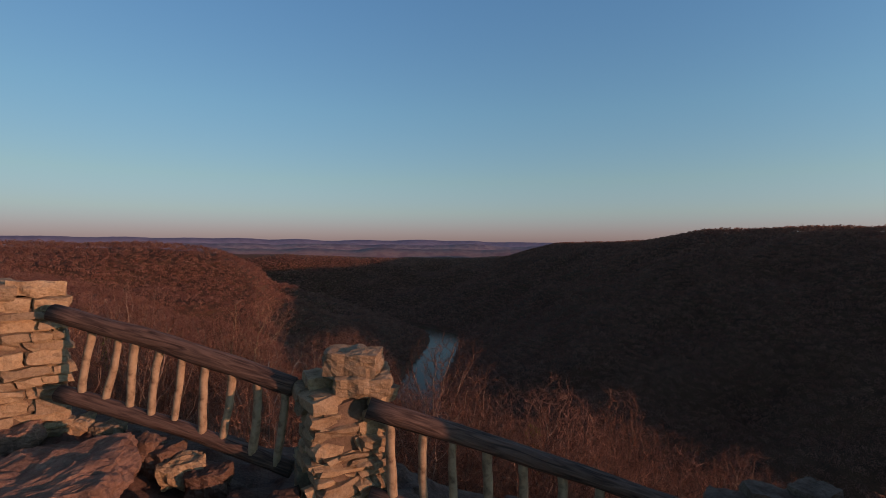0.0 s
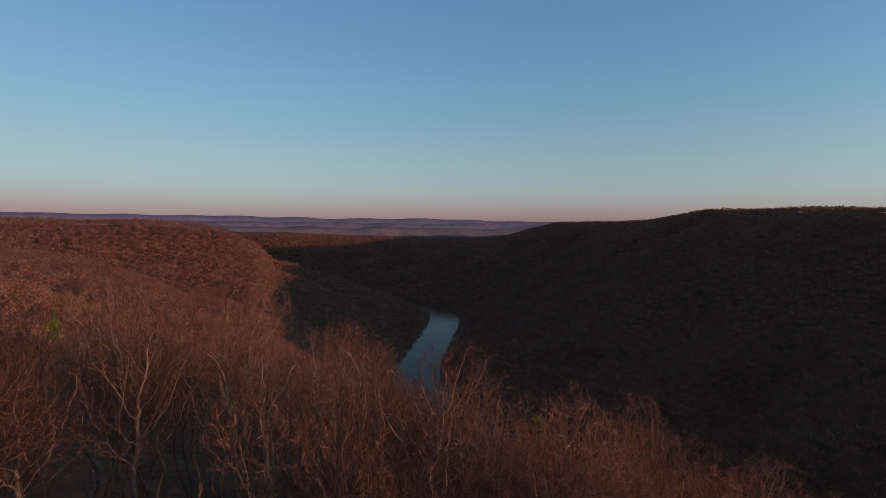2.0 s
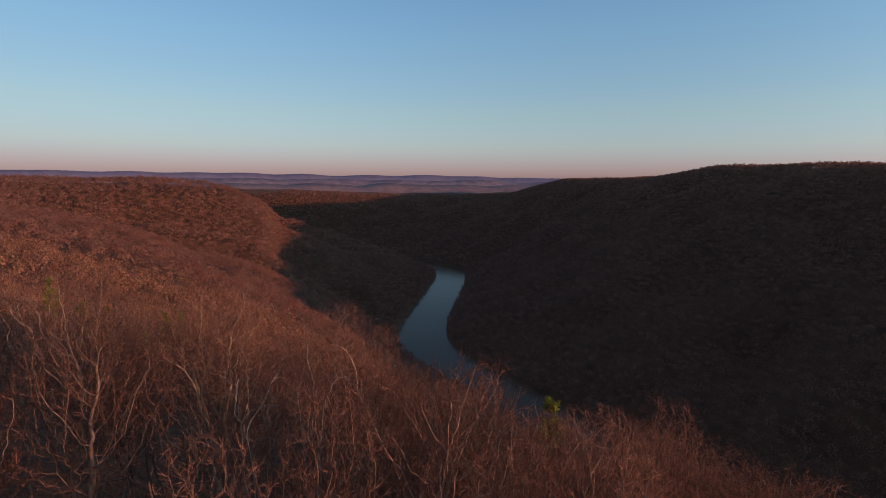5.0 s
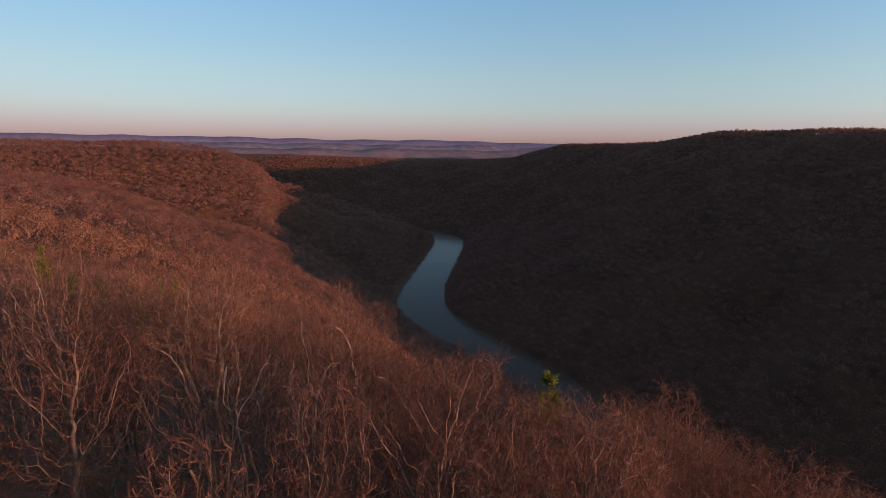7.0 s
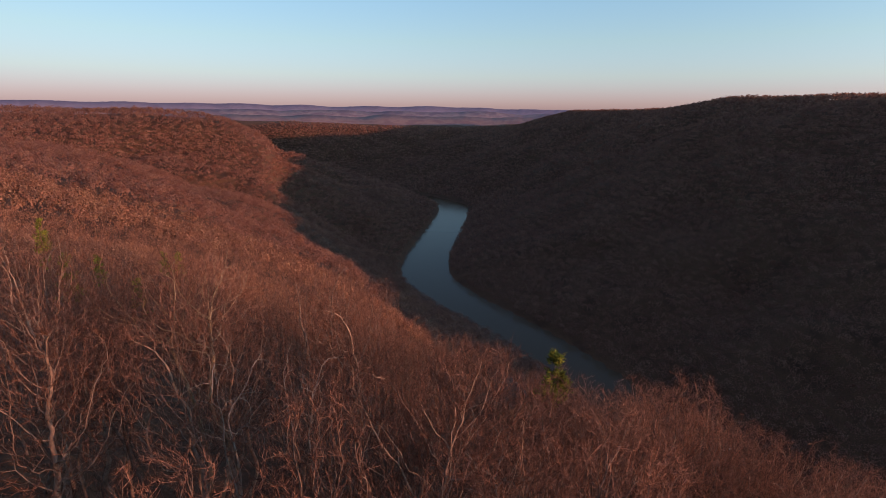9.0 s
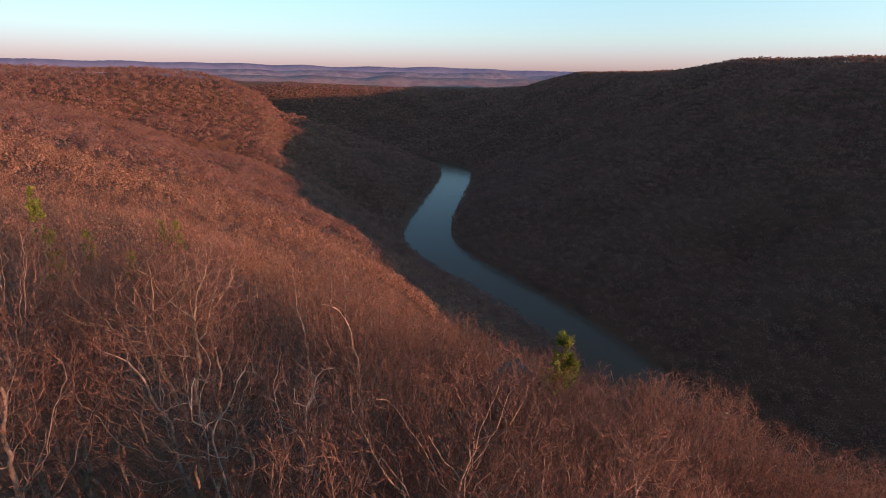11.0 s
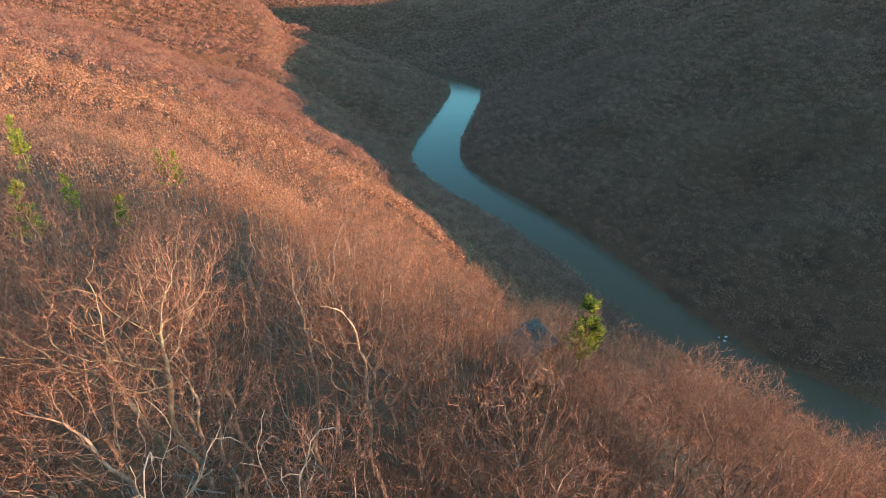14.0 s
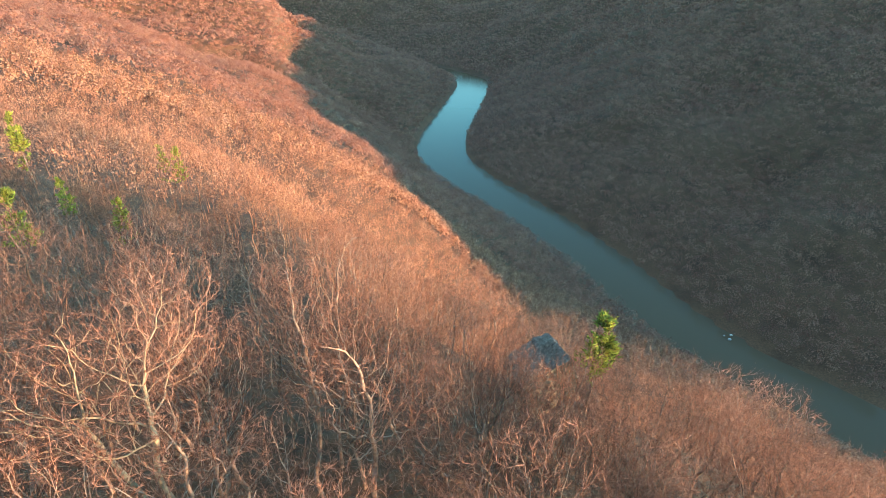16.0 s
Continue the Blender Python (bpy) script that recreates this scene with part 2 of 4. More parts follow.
CREST_R = [(1700, -4800, -20), (1500, -1500, -20), (1380, -700, -14), (1300, 0, -2), (1280, 700, 28), (1255, 1250, 37), (1180, 1490, 42), (1091, 1794, 42), (1056, 2266, 0), (875, 2974, -8), (650, 3330, -100), (280, 3420, -112), (-300, 3400, -110), (-820, 3300, -88), (-2000, 3350, -60), (-3200, 3500, -40)]


SPURS = [(-260, 900, 120, 170, 34), (-330, 1080, 90, 90, 10), (-85, 525, 60, 90, 12)]
NOSE = 55


def rounded(line, times=3):
    """A polyline with its corners cut."""
    for _ in range(times):
        out = [line[0]]
        for a, b in zip(line, line[1:]):
            out += [tuple(p * 0.75 + q * 0.25 for p, q in zip(a, b)), tuple(p * 0.25 + q * 0.75 for p, q in zip(a, b))]
        line = out + [line[-1]]
    return line


RIVER = rounded(RIVER)


def inside(poly, x, y):
    c = np.zeros(x.shape, dtype=bool)
    for (x0, y0), (x1, y1) in zip(poly, poly[1:] + poly[:1]):
        if y0 != y1:
            c ^= ((y0 > y) != (y1 > y)) & (x < (x1 - x0) * (y - y0) / (y1 - y0) + x0)
    return c


def nearest(line, x, y):
    """Distance to a polyline, and its height (or 0) at the nearest place."""
    best = np.full(x.shape, 1e9)
    high = np.zeros(x.shape)
    wsum = np.zeros(x.shape)
    for a, b in zip(line, line[1:]):
        dx, dy = b[0] - a[0], b[1] - a[1]
        u = np.clip(((x - a[0]) * dx + (y - a[1]) * dy) / (dx * dx + dy * dy), 0, 1)
        d = np.hypot(x - a[0] - u * dx, y - a[1] - u * dy)
        best = np.minimum(best, d)
        if len(a) > 2:
            w = 1.0 / (d + 3.0) ** 3
            high += w * (a[2] + u * (b[2] - a[2]))
            wsum += w
    return best, (high / wsum if len(line[0]) > 2 else high)


def wave(x, y, size, seed=0.0):
    """Smooth hills and hollows between -1 and 1, about size metres across."""
    k = 2 * math.pi / size
    out = np.zeros(x.shape)
    rng = np.random.RandomState(int(seed * 10) + 7)
    for i in range(6):
        a, p, f = rng.rand() * 6.283, rng.rand() * 6.283, 0.6 + 0.9 * rng.rand()
        out += np.sin(k * f * (x * math.cos(a) + y * math.sin(a)) + p + 1.3 * np.sin(k * 0.5 * (x * math.sin(a) - y * math.cos(a))))
    return out / 4.0


def smooth(a, b, v):
    t = np.clip((v - a) / (b - a), 0, 1)
    return t * t * (3 - 2 * t)


LEFT_BANK = [p[:2] for p in CREST_L] + RIVER[::1]
RIGHT_BANK = [p[:2] for p in CREST_R] + RIVER[::1]


def land(x, y):
    """Height of the ground."""
    x, y = np.asarray(x, dtype=float), np.asarray(y, dtype=float)
    dr, _ = nearest(RIVER, x, y)
    dr = np.maximum(dr - np.interp(y, [600, 1000], [46.0, 56.0]), 0)
    cl, hl = nearest(CREST_L, x, y)
    cr, hr = nearest(CREST_R, x, y)
    left, right = inside(LEFT_BANK, x, y), inside(RIGHT_BANK, x, y)
    az = np.degrees(np.arctan2(x, y + 5))
    pl = 1.4 - 0.45 * smooth(-14, 14, az)
    s = cl / (cl + dr + 1e-6)
    zl = hl - (hl - WATER) * s ** pl
    s2 = cr / (cr + dr + 1e-6)
    zr = hr - (hr - WATER) * (0.55 * s2 + 0.45 * smooth(0, 1, s2))
    r = np.hypot(x, y)
    far = smooth(3300, 4600, r) * smooth(60, 45, np.abs(az))
    out_l = hl + 5 * smooth(0, 30, cl) * smooth(10, -30, x)
    out_r = hr + np.minimum(cr, 300) * 0.01 - 10 * smooth(100, 800, cr)
    out_r = out_r * (1 - far) + far * (-75 + 12 * wave(x, y, 520, 1))
    z = np.where(left, zl, np.where(right, zr, np.where((cl < cr), out_l, out_r)))
    slope = np.minimum(np.minimum(dr, 300), np.minimum(np.minimum(cl, cr) + 20, 300)) / 300
    z = z + np.where(left | right, slope, 0.3) * (16 * wave(x, y, 420, 2) + 7 * wave(x, y, 150, 3))
    # spurs and hollows of the sunlit wall, and the steep nose where it ends
    for bx, by, wide, deep, up in SPURS:
        z = z + np.where(left, up * np.exp(-((x - bx) / wide) ** 2 - ((y - by) / deep) ** 2), 0)
    nose = smooth(-16.8, -14.6, az) * smooth(-3, -9, az) * smooth(1080, 1280, r) * smooth(2100, 1800, r)
    z = np.where(left, z - NOSE * nose, z)
    # the wooded bench below the overlook
    d = np.hypot(x, y - 8)
    bench = np.minimum(-14.2, -10.9 - 0.305 * y - 0.28 * np.maximum(x, 0) - 0.14 * np.maximum(x - 13, 0) + 0.15 * np.maximum(-x, 0) - 0.15 * np.maximum(y - 29, 0) * smooth(-8, 6, x)) + 0.7 * wave(x, y, 24, 4)
    side = smooth(-4, -32, az)
    w = 1 - smooth(45 + 60 * side, 80 + 260 * side, d)
    z = np.where(left | (d < 30), w * bench + (1 - w) * z, z)
    return np.where((dr <= 0), WATER - 3.0, np.maximum(z, WATER - 0.5))


def build_ground():
    az = np.radians(np.concatenate([np.arange(-180, -60, 4.0), np.arange(-60, 60, 0.4), np.arange(60, 180, 4.0)]))
    rad = np.concatenate([[0.0, 0.02, 1.2], np.geomspace(3.0, 4900, 250)])
    a, r = np.meshgrid(az, rad[1:])
    x, y = r * np.sin(a), r * np.cos(a)
    x, y = np.concatenate([[0.0], x.ravel()]), np.concatenate([[0.0], y.ravel()])
    z = land(x, y)
    n, k = len(az), len(rad) - 1
    i, j = np.meshgrid(np.arange(k - 1), np.arange(n), indexing="ij")
    j2 = (j + 1) % n
    q = np.stack([1 + i * n + j, 1 + i * n + j2, 1 + (i + 1) * n + j2, 1 + (i + 1) * n + j], -1).reshape(-1, 4)
    q = q[:, ::-1]
    me = mesh_from("ground", np.stack([x, y, z], 1), q, M_GROUND, True)
    tagged(new("ground", me), "brown leaf-littered valley slopes and plateau", "ground", kind="structure")


def build_river():
    c = np.array(RIVER, dtype=float)
    k = len(c)
    d = np.gradient(c, axis=0)
    d /= np.linalg.norm(d, axis=1)[:, None]
    nrm = np.stack([d[:, 1], -d[:, 0]], 1)
    v = np.concatenate([np.column_stack([c + nrm * 90, np.full(k, WATER)]), np.column_stack([c - nrm * 90, np.full(k, WATER)])])
    i = np.arange(k - 1)
    f = np.stack([i, i + k, i + k + 1, i + 1], 1)
    tagged(new("river", mesh_from("river", v, f, M_WATER)), "calm blue-green river winding through the gorge", "river", kind="structure")


def mat_hills(name, a, c):
    m, nt, b = material(name, 0.95)
    n1, r1 = noise_ramp(nt, 0.006, [(0.4, a), (0.52, c), (0.6, a)], 5.0)
    nt.links.new(r1.outputs["Color"], b.inputs["Base Color"])
    return m


def build_distance():
    """Low ridges of the plateau, one behind the other, out to the horizon. Haze is painted into their colours, bluer
    with each ridge.
    """
    az = np.radians(np.arange(-58, 58, 0.25))
    deg = np.degrees(az)
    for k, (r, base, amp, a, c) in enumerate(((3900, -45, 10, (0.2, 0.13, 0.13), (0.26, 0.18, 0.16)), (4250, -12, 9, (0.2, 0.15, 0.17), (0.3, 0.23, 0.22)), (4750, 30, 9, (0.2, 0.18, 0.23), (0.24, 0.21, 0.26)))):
        lift = np.interp(deg, [-60, -39, -33, -20, -6, 3, 10, 16, 60], np.array([14, 10, 8, 6, -4, -2, -12, -16, -10]) * (0.3 + 0.35 * k))
        x, y = r * np.sin(az), r * np.cos(az)
        top = base + lift + amp * wave(x, y, 380 + 150 * k, 2.5 + k) + 2 * wave(x, y, 60, 6 + k)
        rows = [(r - 320, -120 + 0 * top), (r - 150, -0.45 * 120 + 0.5 * top), (r, top), (r + 90, top - 45)]
        v = np.concatenate([np.stack([q * np.sin(az), q * np.cos(az), h], 1) for q, h in rows])
        n = len(az)
        i, j = np.meshgrid(np.arange(3), np.arange(n - 1), indexing="ij")
        f = np.stack([i * n + j, i * n + j + 1, (i + 1) * n + j + 1, (i + 1) * n + j], -1).reshape(-1, 4)
        me = mesh_from("backdrop", v, f[:, ::-1], mat_hills("haze_tinted_hills", a, c), True)
        tagged(new("backdrop", me), "low ridges on the horizon, with haze put into their colour", "distant hills", kind="structure")


build_ground()
build_river()
build_distance()


# ---- the woods ----
def spread(rng, x0, x1, y0, y1, step, keep):
    """Uneven grid of places, of which keep(x, y) picks some."""
    gx, gy = np.meshgrid(np.arange(x0, x1, step), np.arange(y0, y1, step))
    x = gx.ravel() + rng.uniform(-0.5, 0.5, gx.size) * step
    y = gy.ravel() + rng.uniform(-0.5, 0.5, gx.size) * step
    m = keep(x, y)
    return x[m], y[m]


def spray(rng, x, y, z, height, width, n, blade, tone):
    """Bare crowns: n thin twig blades each, fanning up and out from the limbs to an uneven dome."""
    c = len(x)
    h = height * rng.uniform(0.75, 1.2, (c, 1))
    w = width * rng.uniform(0.75, 1.25, (c, 1))
    a = rng.uniform(0, 2 * math.pi, (c, n))
    up = rng.uniform(-0.35, 1.0, (c, n))
    r = np.sqrt(np.maximum(1 - up * up, 0)) * (1 + 0.22 * np.sin(3 * a + 9 * h))
    deep = rng.uniform(0.4, 0.9, (c, n))
    tip = deep + rng.uniform(0.12, 0.3, (c, n))
    ca, sa = np.cos(a), np.sin(a)
    mid = z[:, None] + 0.68 * h

    def at(q, lift):
        return np.stack([x[:, None] + q * r * w * ca, y[:, None] + q * r * w * sa, mid + 0.32 * h * (q * up + lift)], -1)

    p0 = at(deep, 0.0)
    p1 = at(tip, 0.1)
    size = np.linalg.norm(p1 - p0, axis=-1, keepdims=True)
    p1 = p1 + rng.normal(0, 0.3, p1.shape) * size
    t = rng.uniform(0, 2 * math.pi, (c, n))
    off = np.stack([np.cos(t), np.sin(t), 0.3 * np.sin(3 * t)], -1) * (blade * rng.uniform(0.6, 1.4, (c, n)))[..., None]
    v = np.stack([p0 - off * 0.5, p0 + off * 0.5, p1 + off * 0.25], 2).reshape(-1, 3)
    return v, np.arange(len(v)).reshape(-1, 3), np.repeat(tone, 3 * n)


def clump(rng, x, y, z, height, width, n, size, tone):
    """Rounded far crowns: n small patches of twigs each, lying on an uneven dome."""
    c = len(x)
    h = height * rng.uniform(0.75, 1.2, (c, 1))
    w = width * rng.uniform(0.7, 1.25, (c, 1))
    a = rng.uniform(0, 2 * math.pi, (c, n))
    up = rng.uniform(-0.25, 1.0, (c, n))
    r = np.sqrt(np.maximum(1 - up * up, 0))
    ca, sa = np.cos(a), np.sin(a)
    q = rng.uniform(0.84, 1.0, (c, n)) * (1 + 0.16 * np.sin(3 * a + 9 * h))
    mid = np.stack([x[:, None] + q * r * w * ca, y[:, None] + q * r * w * sa, z[:, None] + h * (0.64 + 0.36 * q * up)], -1)
    e1 = np.stack([-sa, ca, 0 * a], -1)
    e2 = np.stack([-up * ca, -up * sa, r], -1)
    e3 = np.stack([r * ca, r * sa, up], -1)
    t0 = rng.uniform(0, 6.283, (c, n))
    v = []
    for k in range(3):
        s = (size * rng.uniform(0.5, 1.4, (c, n)))[..., None]
        t = (t0 + 2.1 * k)[..., None]
        v.append(mid + s * (e1 * np.cos(t) + e2 * np.sin(t) + e3 * rng.normal(0, 0.22, (c, n, 1))))
    v = np.stack(v, 2).reshape(-1, 3)
    return v, np.arange(len(v)).reshape(-1, 3), np.repeat(tone, 3 * n)


def stems(rng, x, y, z, height, radius, tone):
    """A thin three-sided stem for every place."""
    c = len(x)
    lean = rng.normal(0, 0.05, (c, 2)) * height
    v = []
    for k in range(3):
        t = 2.1 * k
        v.append(np.stack([x + radius * math.cos(t), y + radius * math.sin(t), z - 1.0], -1))
    v.append(np.stack([x + lean[:, 0], y + lean[:, 1], z + height * 0.85], -1))
    v = np.stack(v, 1).reshape(-1, 3)
    b = 4 * np.arange(c)[:, None, None]
    f = (b + np.array([[0, 1, 3], [1, 2, 3], [2, 0, 3]])[None]).reshape(-1, 3)
    return v, f, np.repeat(tone, 4)


def join(*groups):
    """One set of arrays from several: vertices, faces and, where given, tones."""
    fs, n = [], 0
    for g in groups:
        fs.append(g[1] + n)
        n += len(g[0])
    out = [np.concatenate([g[0] for g in groups]), np.concatenate(fs)]
    return out + [np.concatenate([g[2] for g in groups])] if len(groups[0]) > 2 else out


def view_wedge(x, y, lo, hi, side=50):
    r = np.hypot(x, y)
    return (r >= lo) & (r < hi) & (np.abs(np.degrees(np.arctan2(x, y + 8))) < side)


def wooded(x, y):
    d, _ = nearest(RIVER, x, y)
    return d > np.interp(y, [600, 1000], [52, 64])


def in_gorge(x, y):
    """The slopes between the two crests and a strip of the plateau behind each."""
    cl, _ = nearest(CREST_L, x, y)
    cr, _ = nearest(CREST_R, x, y)
    return inside(LEFT_BANK, x, y) | inside(RIGHT_BANK, x, y) | (cl < 110) | (cr < 320)


def build_woods():
    rng = np.random.RandomState(5)
    # far slopes of the gorge
    groups = []
    for step, lo, hi, kinds in (
        (11.0, 480, 1150, ((7.2, 50, 0.95, 22, 0.36),)),
        (12.0, 1150, 1750, ((8.0, 26, 1.7, 10, 0.65),)),
        (14.0, 1750, 3400, ((9.0, 8, 3.6, 2, 1.2),))):
        x, y = spread(rng, -1500, 1700, 300, 3400, step, lambda x, y: view_wedge(x, y, lo, hi) & wooded(x, y) & in_gorge(x, y))
        z, tone = land(x, y), rng.beta(2.0, 2.0, len(x))
        tall = 17 * (1 + 0.14 * np.sin(0.021 * x) * np.sin(0.017 * y + 1))[:, None]
        for wide, n, size, blades, blade in kinds:
            groups += [clump(rng, x, y, z, tall, wide, n, size, tone), spray(rng, x, y, z, tall, wide, blades, blade, tone)]
    # pointed crowns along the skyline of the far rim
    x, y = spread(rng, 500, 1700, 300, 2300, 16.0, lambda x, y: view_wedge(x, y, 900, 2300) & (nearest(CREST_R, x, y)[0] < 45))
    some = rng.rand(len(x)) < 0.3
    for tall, pick in ((21.0, some & (rng.rand(len(x)) < 0.5)), (24.0, some & (rng.rand(len(x)) < 0.3))):
        groups.append(stems(rng, x[pick], y[pick], land(x[pick], y[pick]), tall, 1.9, np.full(pick.sum(), 0.1)))
    v, f, t = join(*groups)
    tagged(new("far_woods", mesh_from("far_woods", v, f, M_FAR, tone=t)), "leafless grey-brown woods covering the gorge slopes", "woods", kind="stuff")
    # slope from the overlook down to the river: small close-set trees, larger ones towards the foot
    g = []
    for step, lo, hi, tall, wide, blades, blade, n, size in ((4.3, 80, 170, 10.5, 2.55, 110, 0.065, 60, 0.17), (4.9, 170, 290, 11.5, 3.0, 70, 0.12, 44, 0.3), (6.6, 290, 480, 14.0, 4.2, 56, 0.26, 44, 0.62)):
        x, y = spread(rng, -420, 420, 30, 520, step, lambda x, y: view_wedge(x, y, lo, hi, 52) & wooded(x, y))
        z, tone = land(x, y), rng.beta(2.0, 2.0, len(x))
        g += [spray(rng, x, y, z, tall, wide, blades, blade, tone), clump(rng, x, y, z, tall, 0.95 * wide, n, size, tone), stems(rng, x, y, z, 0.6 * tall, 0.1, tone)]
    # unseen woods beside and behind the overlook, added to shade trunks on the left
    x, y = spread(rng, 12, 95, -60, 14, 4.2, lambda x, y: ~view_wedge(x, y, 0, 999, 54) & (y < 20 - 0.25 * x))
    z, tone = land(x, y), rng.beta(2.0, 2.0, len(x))
    for m, tall in (((x < 21) & (y < 9), 13.0), ((x >= 21) | (y >= 9), 6.5)):
        g += [spray(rng, x[m], y[m], z[m], tall, 3.2, 130, 0.24, tone[m]), stems(rng, x[m], y[m], z[m], 0.7 * tall, 0.12, tone[m])]
    v, f, t = join(*g)
    tagged(new("slope_woods", mesh_from("slope_woods", v, f, M_MID, tone=t)), "leafless reddish woods on the slope below the overlook", "woods", kind="stuff")


build_woods()


# ---- trees that the camera passes ----
def tree_segments(rng, height, crown, low, sag=0.0, heading=(0.0, 0.0), crook=0.12, points=420, step=0.34, stems=1, tip=0.004, lobes=9, keep_on=0.35):
    """Branches of one bare tree that grow towards points scattered in its crown: start, end, both radii."""
    # the crown: uneven lobes in a rounded dome
    mid = np.array([heading[0] * height, heading[1] * height, height * (low + 1) / 2])
    half = np.array([crown, crown, height * (1 - low) / 2])
    cen = rng.normal(0, 1, (lobes, 3))
    cen /= np.linalg.norm(cen, axis=1)[:, None]
    cen *= rng.uniform(0.35, 0.72, (lobes, 1))
    which = rng.randint(0, lobes, points)
    d = rng.normal(0, 1, (points, 3))
    d /= np.linalg.norm(d, axis=1)[:, None]
    pts = cen[which] + d * (0.46 * rng.uniform(0.15, 1, (points, 1)) ** 0.45)
    pts[:, 2] -= sag * np.hypot(pts[:, 0], pts[:, 1]) ** 2
    pts = mid + pts * half
    # stems
    pos, par = [np.zeros(3)], [-1]
    for k in range(stems):
        q, at = np.zeros(3), 0
        goal = mid + np.array([rng.normal(0, 0.35 * crown * (stems > 1)), rng.normal(0, 0.35 * crown * (stems > 1)), -0.75 * half[2] * (1 if stems == 1 else 0.8)])
        n = max(4, int(np.linalg.norm(goal) / 0.6))
        u, ph = np.linspace(0, 1, n)[:, None], rng.uniform(0, 6.283, (2, 3))
        bend = crook * np.sin(math.pi * u) * (2.2 * np.sin(4.5 * u + ph[0]) + 1.0 * np.sin(11 * u + ph[1]))
        for i in range(n):
            q = goal * (i + 1) / n + bend[i] * np.array([1, 1, 0.2])
            pos.append(q)
            par.append(at)
            at = len(pos) - 1
    # growth
    p = np.array(pos)
    dist = np.linalg.norm(pts[:, None] - p[None], axis=2)
    near, best = dist.argmin(1), dist.min(1)
    for turn in range(90):
        if not len(pts):
            break
        pull = {}
        for a, nd in enumerate(near):
            pull.setdefault(int(nd), []).append(a)
        fresh = []
        for nd, who in pull.items():
            v = pts[who] - pos[nd]
            v = (v / (np.linalg.norm(v, axis=1)[:, None] + 1e-6)).mean(0)
            v = v / (np.linalg.norm(v) + 1e-6) + rng.normal(0, 0.22, 3) + np.array([0, 0, 0.14])
            back = pos[nd] - pos[par[nd]] if par[nd] >= 0 else np.zeros(3)
            v = v + keep_on * back / (np.linalg.norm(back) + 1e-6)
            fresh.append((nd, pos[nd] + v / np.linalg.norm(v) * step))
        first = len(pos)
        for nd, q in fresh:
            pos.append(q)
            par.append(nd)
        q = np.array([f[1] for f in fresh])
        dist = np.linalg.norm(pts[:, None] - q[None], axis=2)
        better = dist.min(1) < best
        near = np.where(better, first + dist.argmin(1), near)
        best = np.minimum(best, dist.min(1))
        keep = best > 1.05 * step
        pts, near, best = pts[keep], near[keep], best[keep]
    pos, par = np.array(pos), np.array(par)
    # thickness from the tips down
    e = 1.95
    load = np.zeros(len(pos))
    for i in range(len(pos) - 1, 0, -1):
        load[i] = max(load[i], tip ** e)
        load[par[i]] += load[i]
    r = load ** (1 / e)
    i = np.arange(1, len(pos))
    return pos[par[i]], pos[i], np.minimum(r[par[i]], 1.35 * r[i]), r[i]


def tubes(p0, p1, r0, r1, sides):
    d = p1 - p0
    d = d / (np.linalg.norm(d, axis=1)[:, None] + 1e-9)
    ref = np.where(np.abs(d[:, 2:3]) > 0.8, np.array([[1.0, 0, 0]]), np.array([[0, 0, 1.0]]))
    u = np.cross(d, ref)
    u /= np.linalg.norm(u, axis=1)[:, None] + 1e-9
    w = np.cross(d, u)
    t = np.arange(sides) * 2 * math.pi / sides
    ring = u[:, None, :] * np.cos(t)[None, :, None] + w[:, None, :] * np.sin(t)[None, :, None]
    a = p0[:, None, :] + ring * r0[:, None, None]
    b = (p1 + d * r1[:, None] * 0.3)[:, None, :] + ring * r1[:, None, None]
    v = np.concatenate([a, b], 1).reshape(-1, 3)
    i = np.arange(sides)
    f = np.stack([i, (i + 1) % sides, sides + (i + 1) % sides, sides + i], 1)
    f = (np.arange(len(p0))[:, None, None] * 2 * sides + f[None]).reshape(-1, 4)
    return v, np.concatenate([f[:, [0, 1, 2]], f[:, [0, 2, 3]]])


def across(d, rng):
    w = np.cross(d, rng.normal(0, 1, d.shape))
    return w / (np.linalg.norm(w, axis=1) + 1e-9)[:, None]


def ribbons(p0, p1, r0, r1, rng):
    """Thin branches as narrow strips."""
    w = across(p1 - p0, rng)
    v = np.stack([p0 - w * r0[:, None], p0 + w * r0[:, None], p1 + w * r1[:, None], p1 - w * r1[:, None]], 1).reshape(-1, 3)
    f = np.array([[0, 1, 2], [0, 2, 3]])
    return v, (np.arange(len(p0))[:, None, None] * 4 + f[None]).reshape(-1, 3)


def twigs(p0, p1, rng, count, size, wide):
    """The last twigs: short and kinked, fanning up and out from the thin branches."""
    p0, p1 = np.repeat(p0, count, 0), np.repeat(p1, count, 0)
    d = p1 - p0
    d = d / (np.linalg.norm(d, axis=1)[:, None] + 1e-9)
    a = p0 + (p1 - p0) * rng.uniform(0, 1, (len(p0), 1))
    d1 = d + rng.normal(0, 0.42, d.shape) + np.array([0, 0, 0.38])
    d1 *= (size * rng.uniform(0.35, 1, (len(d), 1))) / np.linalg.norm(d1, axis=1)[:, None]
    d2 = d1 + rng.normal(0, 0.3, d.shape) * size * 0.6 + np.array([0, 0, 0.12 * size])
    b = a + d1
    c = b + d2 * 0.8
    w = across(d1, rng) * wide
    v = np.stack([a - w, a + w, b, c, b + 0.8 * w], 1).reshape(-1, 3)
    f = np.array([[0, 1, 2], [4, 2, 3]])
    return v, (np.arange(len(a))[:, None, None] * 5 + f[None]).reshape(-1, 3)


